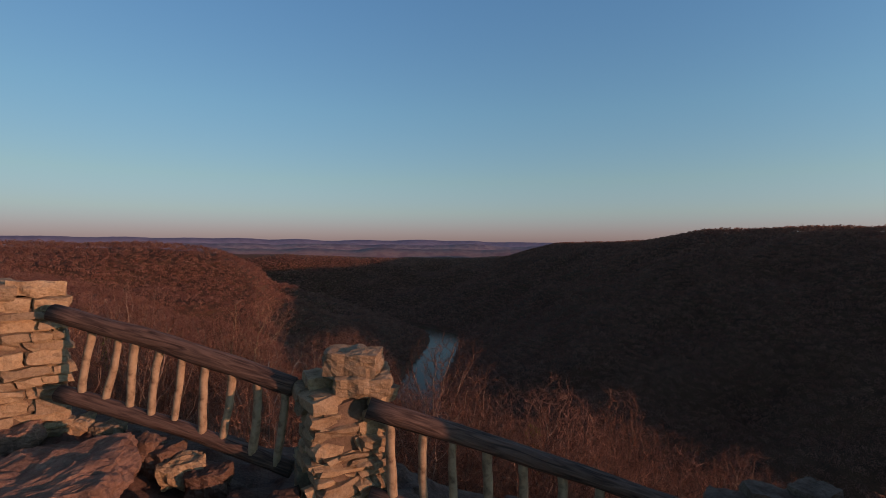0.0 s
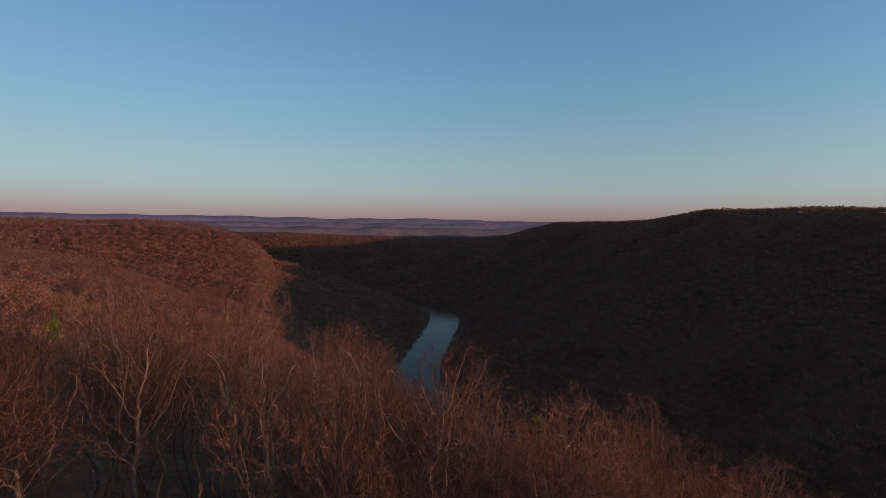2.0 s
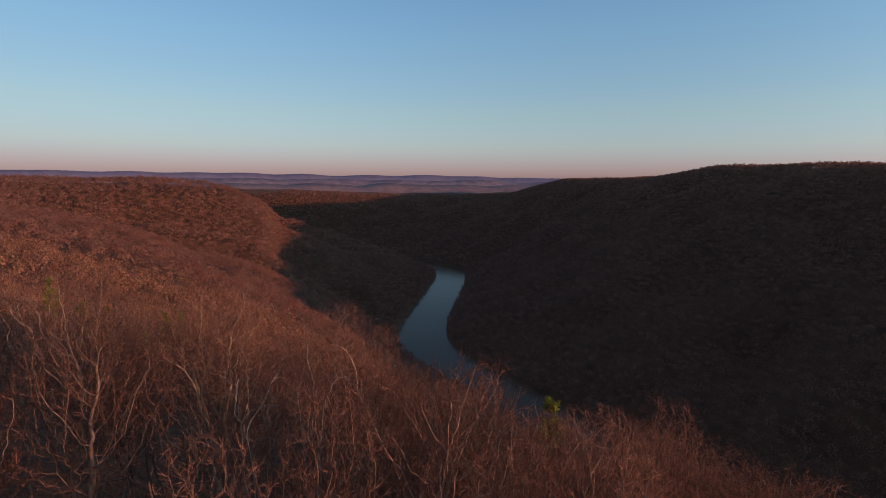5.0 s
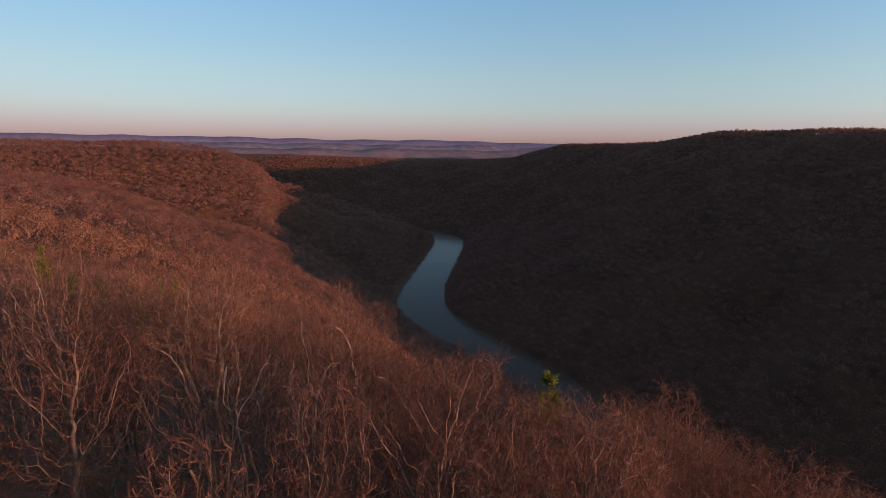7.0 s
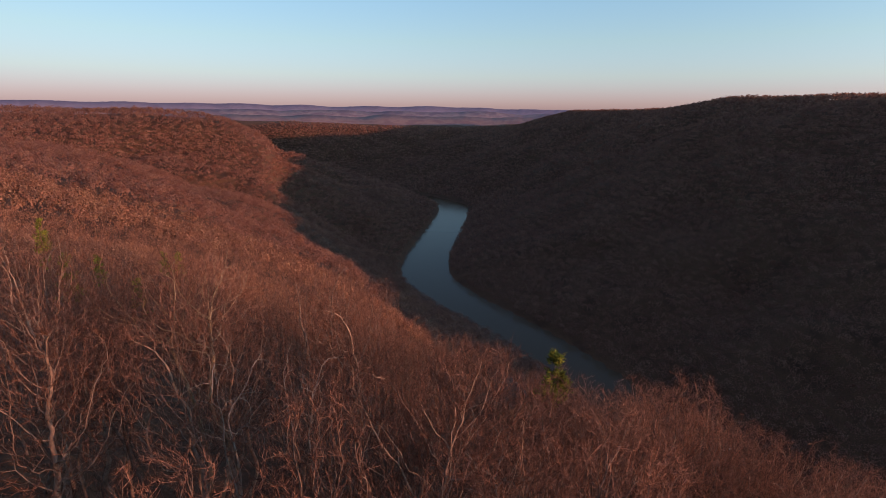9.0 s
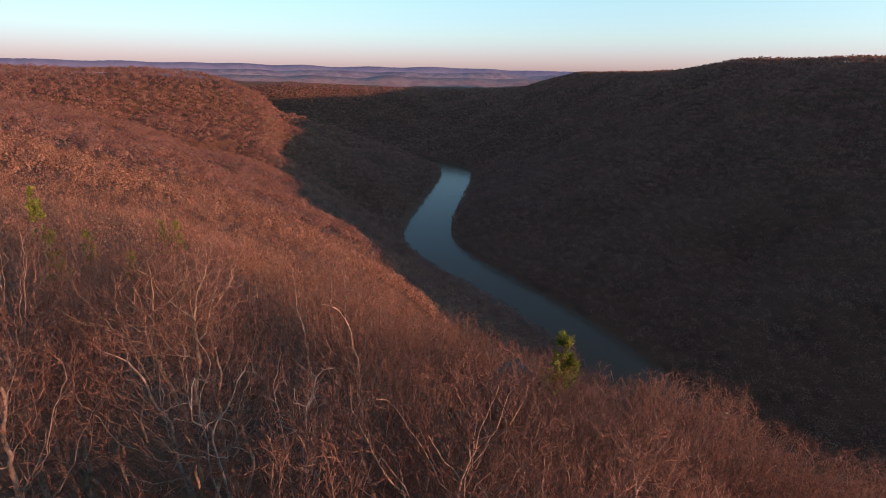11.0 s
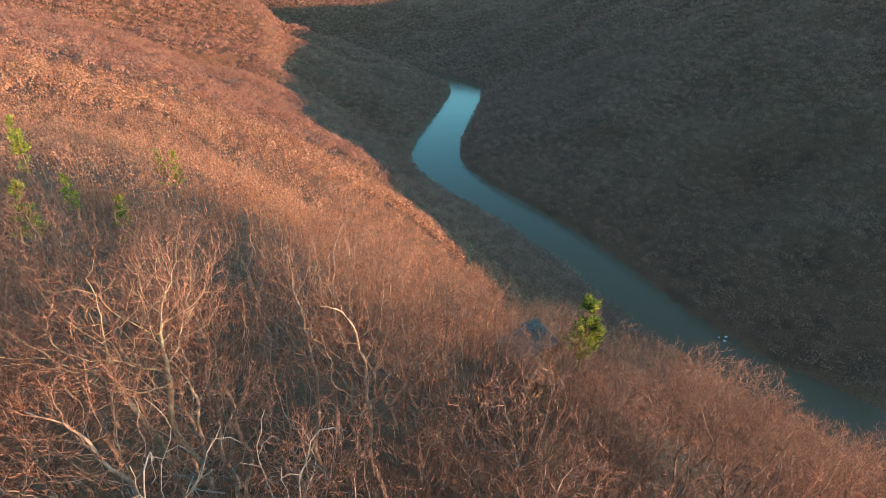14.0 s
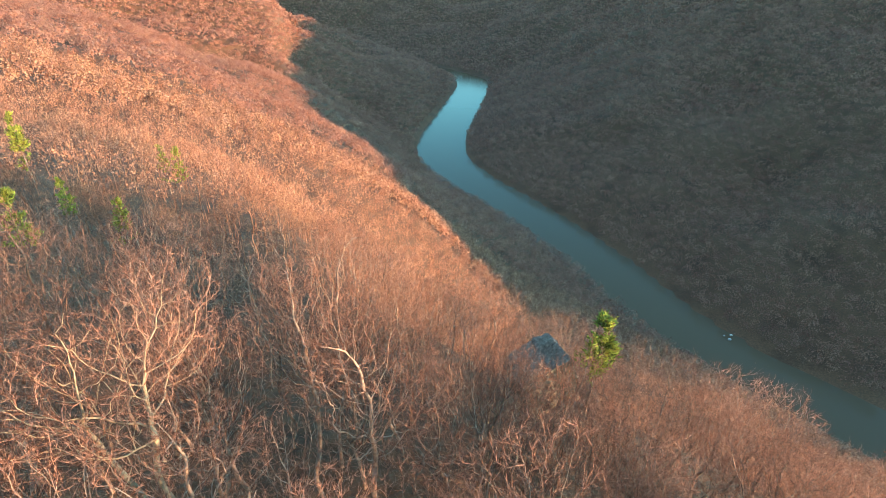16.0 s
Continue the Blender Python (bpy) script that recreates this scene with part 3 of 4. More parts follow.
def make_tree(seed, height, crown, low, bark=None, twig=None, count=2, size=0.42, wide=0.0055, name="bare_tree", bare=False, **how):
    rng = np.random.RandomState(seed)
    p0, p1, r0, r1 = tree_segments(rng, height, crown, low, **how)
    first = (p0 == 0).all(1)
    p0[first] -= np.array([0, 0, 1.0])
    r0[first] *= 1.3
    root = new(name)
    thick, fine = r1 > 0.035, r1 <= 0.0075
    if bare:
        fine = r1 < 0
    some = ~thick & ~fine
    part("trunk", mesh_from("trunk", *join(tubes(p0[thick], p1[thick], r0[thick], r1[thick], 7), tubes(p0[some], p1[some], r0[some], r1[some], 3 if not bare else 5)), bark or M_BARK, True), root)
    if not bare:
        thin = r1 < 0.017
        v, f = join(ribbons(p0[fine], p1[fine], r0[fine], r1[fine], rng), twigs(p0[thin], p1[thin], rng, count, size, wide))
        part("crown", mesh_from("crown", v, f, twig or M_TWIG), root)
    return root


def place_trees(rng, kinds, places):
    """Sets the trees in turn on the given places: x, y, z, size and turn."""
    used = set()
    for x, y, z, s, turn in places:
        k = int(rng.randint(len(kinds)))
        m = pose(x, y, z, 0, 0, turn) @ Matrix.Diagonal((s, s, s, 1))
        if k in used:
            copy_thing(kinds[k], m).matrix_basis = m
        else:
            used.add(k)
            kinds[k].matrix_basis = m
    for k, ob in enumerate(kinds):
        if k not in used:
            for o in (*ob.children_recursive, ob):
                bpy.data.objects.remove(o)


def clear(x, y):
    """False in the gaps of the wood: by the pine, the crag and the foot of the cliff."""
    ok = np.ones(x.shape, dtype=bool)
    for a, b, r in (((12.2, 41.0), (11.2, 37.5), 1.5), ((8.6, 42.5), (8.2, 40.6), 1.5), ((-13.0, 11.5), (-4.0, 11.5), 3.8), ((-3.5, 11.0), (-2.0, 10.0), 1.5), ((-7.2, 20.8), (-8.9, 19.0), 1.3), ((-4.4, 17.2), (-2.9, 18.2), 1.2), ((-6.0, 15.5), (-3.0, 15.0), 1.8)):
        u = np.clip(((x - a[0]) * (b[0] - a[0]) + (y - a[1]) * (b[1] - a[1])) / ((b[0] - a[0]) ** 2 + (b[1] - a[1]) ** 2), 0, 1)
        ok &= np.hypot(x - a[0] - u * (b[0] - a[0]), y - a[1] - u * (b[1] - a[1])) > r
    return ok & ((x > -0.5) | (y > 15.6))


def low_here(x, y):
    """The trees stay lower round the pine and the crag."""
    return 0.84 if 31 < y < 43 and abs(x - (8.3 - 0.24 * (41 - y))) < 1.9 else 0.84 if 31 < y < 41 and abs(x - (12 - 0.31 * (40 - y))) < 1.6 else 1.0


def stand(x, y):
    """How tall the wood stands: tallest on the brow below the overlook, lower where the slope falls away."""
    if 0.5 < x < 7.5 and 15 < y < 26:
        return 1.19
    if x > 5.5 and y > 20:
        return 1.08 if y < 27 else 1.0
    if 2 < x < 12 and 13 < y < 30.5:
        return 1.12
    return 1.06 if x > 0 and y < 24 else 1.0


def build_near_trees():
    rng = np.random.RandomState(11)
    near = [make_tree(k, 12.5, cr, low, points=4 * pt, crook=ck, stems=st, count=7, size=0.27, wide=0.0076, heading=hd, step=0.28, tip=0.005) for k, cr, low, pt, ck, st, hd in (
        (1, 3.1, 0.42, 540, 0.1, 1, (0.02, 0.0)), (2, 2.8, 0.46, 500, 0.14, 1, (-0.03, 0.03)), (3, 2.6, 0.4, 480, 0.08, 2, (0.0, 0.02)),
        (4, 3.3, 0.48, 560, 0.16, 1, (0.05, 0.02)), (5, 2.4, 0.32, 480, 0.12, 5, (0.0, -0.02)), (6, 2.0, 0.36, 380, 0.1, 3, (-0.02, 0.0)))]
    tall = [make_tree(k, 15.2, cr, low, points=4 * pt, crook=ck, stems=1, count=6, size=0.27, wide=0.0076, heading=hd, step=0.28, tip=0.005) for k, cr, low, pt, ck, hd in (
        (11, 2.9, 0.44, 560, 0.14, (0.02, 0.01)), (12, 2.6, 0.4, 520, 0.18, (-0.03, 0.02)), (13, 3.2, 0.48, 600, 0.12, (0.03, -0.02)), (14, 2.3, 0.36, 460, 0.2, (-0.01, -0.02)))]
    for k in tall:
        tagged(k, "tall leafless tree with a deep open crown", "tree", "bare trees below the overlook")
    for k in near:
        tagged(k, "tall leafless tree with fine reddish twigs", "tree", "bare trees below the overlook")
    x, y = spread(rng, -45, 45, 6, 45, 3.25, lambda x, y: view_wedge(x, y, 9.5, 37, 52) & clear(x, y))
    z = land(x, y)
    high = (x < 0.5) & (y > 16) & (y < 33)
    # the first trees under the cliff, whose tops reach closest to the overlook
    first_row = [(px, py, float(land(np.array([px]), np.array([py]))[0]), q, turn) for px, py, q, turn in ((-0.7, 13.1, 1.04, 20), (0.9, 12.4, 0.98, 140), (-1.9, 14.6, 0.99, 250), (-3.4, 13.5, 0.93, 75), (2.3, 13.7, 1.03, 310))]
    for kinds, here, lo, hi in ((near, ~high, 0.84, 1.05), (tall, high, 0.82, 1.03)):
        place_trees(rng, kinds, [(x[i], y[i], z[i], rng.uniform(lo, hi) * low_here(x[i], y[i]) * stand(x[i], y[i]), rng.uniform(0, 360)) for i in np.flatnonzero(here)] + (first_row if kinds is near else []))
    brush = [make_tree(61, 4.2, 1.5, 0.22, points=700, stems=6, count=4, size=0.25, wide=0.004, step=0.24), make_tree(62, 3.4, 1.3, 0.2, points=600, stems=7, count=4, size=0.25, wide=0.004, step=0.24)]
    for k in brush:
        tagged(k, "low leafless brush on the leaf-covered slope", "shrub", "brush under the trees")
        k.name = "bare_shrub"
    bx, by = spread(rng, -17, 3, 9.5, 23, 2.3, lambda x, y: (x + 0.4 * y < 6) & (y > 9.5 + 0.3 * np.maximum(-8 - x, 0)))
    bz = land(bx, by)
    place_trees(rng, brush, [(bx[i], by[i], bz[i], rng.uniform(0.9, 1.9), rng.uniform(0, 360)) for i in range(len(bx))])
    # trees with a look of their own
    old, pale = mat_bark("pale_grey_bark", (0.1, 0.075, 0.05), (0.3, 0.23, 0.15), 3.0), mat_bark("bleached_wood", (0.13, 0.106, 0.086), (0.26, 0.22, 0.18), 3.0)
    ruddy = mat_bark("ruddy_bark", (0.1, 0.06, 0.044), (0.24, 0.155, 0.11), 3.0)
    for seed, px, py, tall, cr, low, hd, ck, pts, st, bk, nm, lab in (
        (41, -19.0, 10.4, 14.6, 4.8, 0.56, (0.42, 0.18), 0.2, 900, 1, ruddy, "bare_tree", "leaning leafless tree with long sweeping limbs"),
        (42, -6.7, 20.6, 16.2, 2.5, 0.64, (-0.09, 0.05), 0.3, 600, 1, old, "bare_tree", "crooked old tree with pale bark and a broad bare crown"),
        (43, -7.7, 21.2, 16.0, 2.9, 0.62, (0.05, 0.03), 0.25, 700, 1, old, "bare_tree", "twisted pale-barked tree with a wide bare crown"),
        (48, -8.9, 19.0, 13.4, 2.2, 0.55, (-0.02, 0.02), 0.25, 420, 2, ruddy, "bare_tree", "ruddy-barked tree forked low into two stems"),
        (44, -4.4, 17.2, 13.6, 1.5, 0.64, (-0.02, 0.02), 0.12, 60, 2, pale, "dead_tree", "bleached white dead tree with a few forked limbs"),
        (45, -2.9, 18.2, 13.4, 1.4, 0.66, (0.02, 0.02), 0.12, 48, 2, pale, "dead_tree", "slim bleached dead tree with broken limbs"),
        (49, 2.9, 15.4, 12.6, 1.6, 0.68, (0.03, 0.0), 0.15, 34, 1, pale, "dead_tree", "bleached broken dead tree among the woods"),
        (46, 8.2, 14.2, 12.8, 2.8, 0.52, (-0.02, 0.0), 0.3, 480, 1, old, "bare_tree", "gnarled bare tree with twisting open branches"),
        (47, 4.6, 16.4, 13.0, 2.5, 0.48, (0.0, 0.03), 0.2, 520, 4, None, "bare_tree", "many-stemmed bare tree with fine upright branches")):
        dead = nm == "dead_tree"
        t = make_tree(seed, tall, cr, low, bk, None, 8, 0.24, 0.0056, nm, dead, heading=hd, crook=ck, points=pts if dead else 4 * pts, stems=st, step=0.3, tip=0.007 if dead else 0.0075 if seed == 41 else 0.0044, lobes=14 if dead else 10, keep_on=0.9 if dead else 0.35)
        t.location = (px, py, float(land(np.array([px]), np.array([py]))[0]))
        tagged(t, lab, "tree")
    back = [make_tree(k, 12.5, cr, low, points=3 * pt, crook=0.12, stems=st, count=4, size=0.46, wide=0.017, step=0.5, tip=0.008) for k, cr, low, pt, st in (
        (6, 2.9, 0.45, 260, 1), (7, 3.3, 0.5, 300, 1), (8, 2.6, 0.42, 240, 2), (9, 3.0, 0.52, 270, 1))]
    for k in back:
        tagged(k, "leafless tree with a thin reddish crown on the slope", "tree", "bare trees down the slope")
    x, y = spread(rng, -90, 90, 10, 90, 4.5, lambda x, y: view_wedge(x, y, 36, 86, 50) & clear(x, y))
    z = land(x, y)
    places = [(x[i], y[i], z[i], rng.uniform(0.8, 1.08) * low_here(x[i], y[i]) * (1 - 0.22 * float(smooth(44, 62, math.hypot(x[i], y[i])))), rng.uniform(0, 360)) for i in range(len(x))]
    first = [p for p in places if math.hypot(p[0], p[1]) < 60]
    # the farther ones merge into one wood
    meshes = []
    for k in back:
        vs = [np.array([v.co[:] for v in o.data.vertices]) for o in k.children]
        fs = [np.array([f.vertices[:] for f in o.data.polygons]) for o in k.children]
        meshes.append(join(*zip(vs, fs)))
    groups = []
    for px, py, pz, size, turn in places:
        if math.hypot(px, py) >= 60:
            v, f = meshes[int(rng.randint(len(meshes)))]
            c, q = math.cos(radians(turn)), math.sin(radians(turn))
            groups.append((np.stack([px + size * (c * v[:, 0] - q * v[:, 1]), py + size * (q * v[:, 0] + c * v[:, 1]), pz + size * v[:, 2]], 1), f, np.full(len(v), rng.beta(2.0, 2.0))))
    v, f, t = join(*groups)
    tagged(new("bare_woods", mesh_from("bare_woods", v, f, M_MID, tone=t)), "leafless reddish woods farther down the slope", "woods", kind="stuff")
    place_trees(rng, back, first)


build_near_trees()


def rods(segs):
    return [np.array([q[k] for q in segs]) for k in range(4)]


def make_pine(seed, tall, wide, name, first=0.25):
    """A young evergreen: stem, whorls of boughs and many needle tufts."""
    rng = np.random.RandomState(seed)
    root = new(name)
    stem = [(np.array([0, 0, tall * k / 8 - (0.6 if k == 0 else 0)]), np.array([rng.normal(0, 0.03), rng.normal(0, 0.03), tall * (k + 1) / 8]), 0.012 * tall * (1 - k / 8.5), 0.012 * tall * (1 - (k + 1) / 8.5), 0) for k in range(8)]
    boughs, v, n = [], [], 0
    for k in range(46):
        u = rng.uniform(first, 1.0)
        a = rng.uniform(0, 6.283)
        reach = wide * (1.08 - u) ** 0.75 * rng.uniform(0.45, 1.1)
        p0 = np.array([0, 0, tall * u])
        p1 = p0 + np.array([math.cos(a) * reach, math.sin(a) * reach, reach * rng.uniform(0.1, 0.55)])
        boughs.append((p0, p1, 0.02, 0.008, 1))
        for q in range(34):
            c = p0 + (p1 - p0) * rng.uniform(0.3, 1.05) + rng.normal(0, 0.06 * wide, 3)
            d = (p1 - p0) / (np.linalg.norm(p1 - p0) + 1e-6) + rng.normal(0, 0.7, 3) + np.array([0, 0, 0.5])
            d *= 0.2 * wide / (np.linalg.norm(d) + 1e-6)
            w = np.cross(d, rng.normal(0, 1, 3))
            w *= 0.035 * wide / (np.linalg.norm(w) + 1e-6)
            v += [c - w, c + w, c + d]
    part("trunk", mesh_from("trunk", *join(tubes(*rods(stem), 6), tubes(*rods(boughs), 3)), M_BARK), root)
    part("crown", mesh_from("crown", np.array(v), np.arange(len(v)).reshape(-1, 3), M_NEEDLE), root, "yellow-green needles")
    return root


def put_on_land(ob, x, y, up=0.0):
    ob.location = (x, y, float(land(np.array([x]), np.array([y]))[0]) + up)
    return ob


M_NEEDLE = mat_forest("pine_needles", [(0.3, (0.1, 0.13, 0.025)), (0.55, (0.19, 0.22, 0.04)), (0.75, (0.26, 0.28, 0.06))], 1.5, False)


M_PALE = mat_stone("pale_weathered_surface", (0.4, 0.38, 0.35), (0.5, 0.48, 0.45), (0.58, 0.56, 0.52))
M_CRAG = mat_stone("lichen_rock", (0.055, 0.046, 0.037), (0.12, 0.1, 0.08), (0.25, 0.205, 0.16))


def rock_mesh(name, seed, size, mat, cuts=4, rough=0.16, flat=0.0, ball_mix=0.28):
    """A weathered block with rounded corners, ledges and cracks."""
    noise.seed_set(seed)
    bm = bmesh.new()
    bmesh.ops.create_cube(bm, size=1.0)
    bmesh.ops.subdivide_edges(bm, edges=bm.edges[:], cuts=cuts, use_grid_fill=True)
    off = Vector((seed * 3.7, seed * 1.3, 0.4 * seed))
    for v in bm.verts:
        p = v.co.copy()
        ball = p.normalized() * 0.62
        p = p.lerp(ball, ball_mix)
        q = Vector((p.x * size[0], p.y * size[1], p.z * size[2]))
        s = min(size)
        q += p.normalized() * s * rough * (noise.noise(q * 1.6 / s + off) * 1.3 + noise.noise(q * 4.0 / s + off) * 0.6 + noise.noise(q * 9.0 / s + off) * 0.25 + noise.noise(q * 21.0 / s + off) * 0.12)
        ledge = s * 0.16
        if flat:
            q.z = q.z * (1 - flat) + flat * round(q.z / ledge) * ledge
        v.co = q
    me = bpy.data.meshes.new(name)
    bm.to_mesh(me)
    bm.free()
    me.materials.append(mat)
    return me


def build_slope_things():
    pine = put_on_land(make_pine(51, 8.6, 2.2, "pine_tree", 0.45), 12.0, 39.8)
    pine.location.z = -23.6
    tagged(pine, "young sunlit pine standing above the bare woods", "tree")
    kinds = [make_pine(52, 9.0, 2.3, "evergreen_tree", 0.2), make_pine(53, 7.0, 2.0, "evergreen_tree", 0.15)]
    for k, (x, y, top, size) in enumerate(((-50.5, 72.5, -11.2, 0.75), (-42.4, 92.2, -21.4, 0.85), (-46.0, 94.5, -22.0, 0.75), (-27.0, 47.0, -8.6, 0.42), (-27.5, 53.0, -13.0, 0.5), (-24.5, 39.5, -6.3, 0.55), (-101.0, 201.0, -57.5, 0.9))):
        tall = (9.0, 7.0)[k % 2]
        m = pose(x, y, top - tall * size * 1.2, 0, 0, 70 * k) @ Matrix.Diagonal((size, size, size * 1.2, 1))
        if k < 2:
            kinds[k].matrix_basis = m
            tagged(kinds[k], "dark green evergreen among the leafless trees", "tree", "evergreens on the slope")
        else:
            copy_thing(kinds[k % 2], m).matrix_basis = m
    crag = new("rock_outcrop", rock_mesh("rock_outcrop", 9, (4.2, 3.0, 5.2), M_CRAG, 16, 0.12, 0.12, 0.16))
    crag.matrix_basis = pose(8.6, 41.2, -21.7, 6, -22, 24)
    barn = new("barn")
    barn.matrix_basis = pose(-985, 2830, float(land(np.array([-985.0]), np.array([2830.0]))[0]) + 8, 0, 0, 20)
    w, d, h, r = 11.0, 6.0, 7.0, 5.0
    wall = [(-w, -d, -9), (w, -d, -9), (w, d, -9), (-w, d, -9), (-w, -d, h), (w, -d, h), (w, d, h), (-w, d, h), (-w, 0, h + r), (w, 0, h + r)]
    part("wall", mesh_from("wall", wall, [(0, 1, 5), (0, 5, 4), (2, 3, 7), (2, 7, 6), (3, 0, 4), (3, 4, 7), (1, 2, 6), (1, 6, 5), (4, 8, 7), (5, 6, 9)], M_PALE), barn, "white boards")
    roof = [(-w - 1, -d - 1, h - 0.6), (w + 1, -d - 1, h - 0.6), (w + 1, 0, h + r + 0.3), (-w - 1, 0, h + r + 0.3), (-w - 1, d + 1, h - 0.6), (w + 1, d + 1, h - 0.6)]
    part("roof", mesh_from("roof", roof, [(0, 1, 2, 3), (3, 2, 5, 4)], M_CRAG), barn, "grey pitched roof")
    tagged(barn, "distant white barn on the edge of the plateau", "building")
    for seed, x, y, size in ((81, 352, 474, 3.2), (82, 358, 482, 2.6), (83, 349, 481, 2.2), (84, 364, 486, 2.0)):
        ob = new("river_rock", rock_mesh("river_rock", seed, (size, size * 0.8, size * 0.7), M_PALE, 4, 0.2))
        ob.location = (x, y, WATER + 0.1 * size)
        tagged(ob, "pale boulder lying in the river shallows", "rock", "boulders by the river bank")
    tagged(crag, "grey lichen-stained crag rising out of the woods", "rock")


build_slope_things()


# ---- the overlook ----
def shelf(x):
    """Height of the rock shelf that steps down along the railing."""
    return np.interp(x, [-9, -2.6, -1.6, 0.2, 1.2, 3.2, 4.6, 7], [0.1, 0.0, -0.12, -0.5, -0.75, -1.25, -1.5, -2.0])


def build_shelf():
    xs, ys = np.unique(np.concatenate([np.linspace(-9, 6.5, 100), np.linspace(-3, 2, 90)])), np.unique(np.concatenate([np.linspace(-13, 0.9, 70), np.linspace(-1.5, 0.9, 60)]))
    gx, gy = np.meshgrid(xs, ys)
    # the second term adds an unseen rock hump that shades the lower railing
    gz = shelf(gx) + 2.8 * smooth(1.0, 0.78, np.maximum(np.abs(gx - 5.6) / 1.1, np.abs(gy + 1.8) / 1.15))
    for a in range(gz.shape[0]):
        for b in range(gz.shape[1]):
            p = Vector((gx[a, b], gy[a, b], 0.0))
            q = 0.16 * noise.fractal(p * 0.9, 0.8, 2.2, 5) + 0.1 * noise.noise(p * 0.45)
            gz[a, b] += 0.35 * q + 0.65 * round(q / 0.06) * 0.06 + 0.01 * noise.noise(p * 9)
    n, k = len(xs), len(ys)
    v = [np.stack([gx.ravel(), gy.ravel(), gz.ravel()], 1)]
    i, j = np.meshgrid(np.arange(k - 1), np.arange(n - 1), indexing="ij")
    f = [np.stack([i * n + j, i * n + j + 1, (i + 1) * n + j + 1, (i + 1) * n + j], -1).reshape(-1, 4)]
    edge = np.concatenate([np.arange(n), n * np.arange(1, k) + n - 1, (k - 1) * n + np.arange(n - 2, -1, -1), n * np.arange(k - 2, 0, -1)])
    top = v[0][edge]
    base = n * k
    rings = [edge]
    for q, depth in enumerate((0.5, 2.0, 4.0, 7.0, 11.0, 18.0)):
        low = top.copy()
        c = np.array([-1.2, -6, 0])
        d = low - c
        d[:, 2] = 0
        d /= np.linalg.norm(d, axis=1)[:, None]
        low += d * (0.15 + 0.25 * wave(low[:, 0], low[:, 1] + depth, 3.0, 7 + q))[:, None]
        low[:, 2] -= depth
        v.append(low)
        rings.append(base + np.arange(len(edge)))
        base += len(edge)
    m = len(edge)
    a = np.arange(m)
    for r0, r1 in zip(rings, rings[1:]):
        f.append(np.stack([r0[a], r1[a], r1[(a + 1) % m], r0[(a + 1) % m]], 1))
    me = mesh_from("rock_shelf", np.concatenate(v), np.concatenate(f), M_ROCK)
    tagged(new("rock_shelf", me), "bare weathered rock shelf of the overlook", "rock", kind="structure")


build_shelf()


def stone_mesh(rng, sx, sy, sz, rough=0.12):
    """A rough split stone with worn edges."""
    bm = bmesh.new()
    bmesh.ops.create_cube(bm, size=1.0)
    bmesh.ops.subdivide_edges(bm, edges=bm.edges[:], cuts=2, use_grid_fill=True)
    skew, thin, off = rng.normal(0, 0.12, 2), rng.normal(0, 0.14, 2), Vector(rng.uniform(-50, 50, 3))
    small = min(sx, sy, sz)
    for v in bm.verts:
        p = v.co.copy()
        ball = Vector([math.copysign(abs(q) ** 1.0, q) for q in p]).normalized() * 0.66
        p = p.lerp(ball, 0.2)
        p.z *= 1 + thin[0] * p.x + thin[1] * p.y
        q = Vector(((p.x + skew[0] * p.z) * sx, (p.y + skew[1] * p.z) * sy, p.z * sz))
        v.co = q + noise.noise_vector(q * 0.55 / small + off) * rough * small + Vector(rng.normal(0, rough * 0.3, 3)) * small
    me = bpy.data.meshes.new("stone")
    bm.to_mesh(me)
    bm.free()
    me.materials.append(M_STONE)
    return me


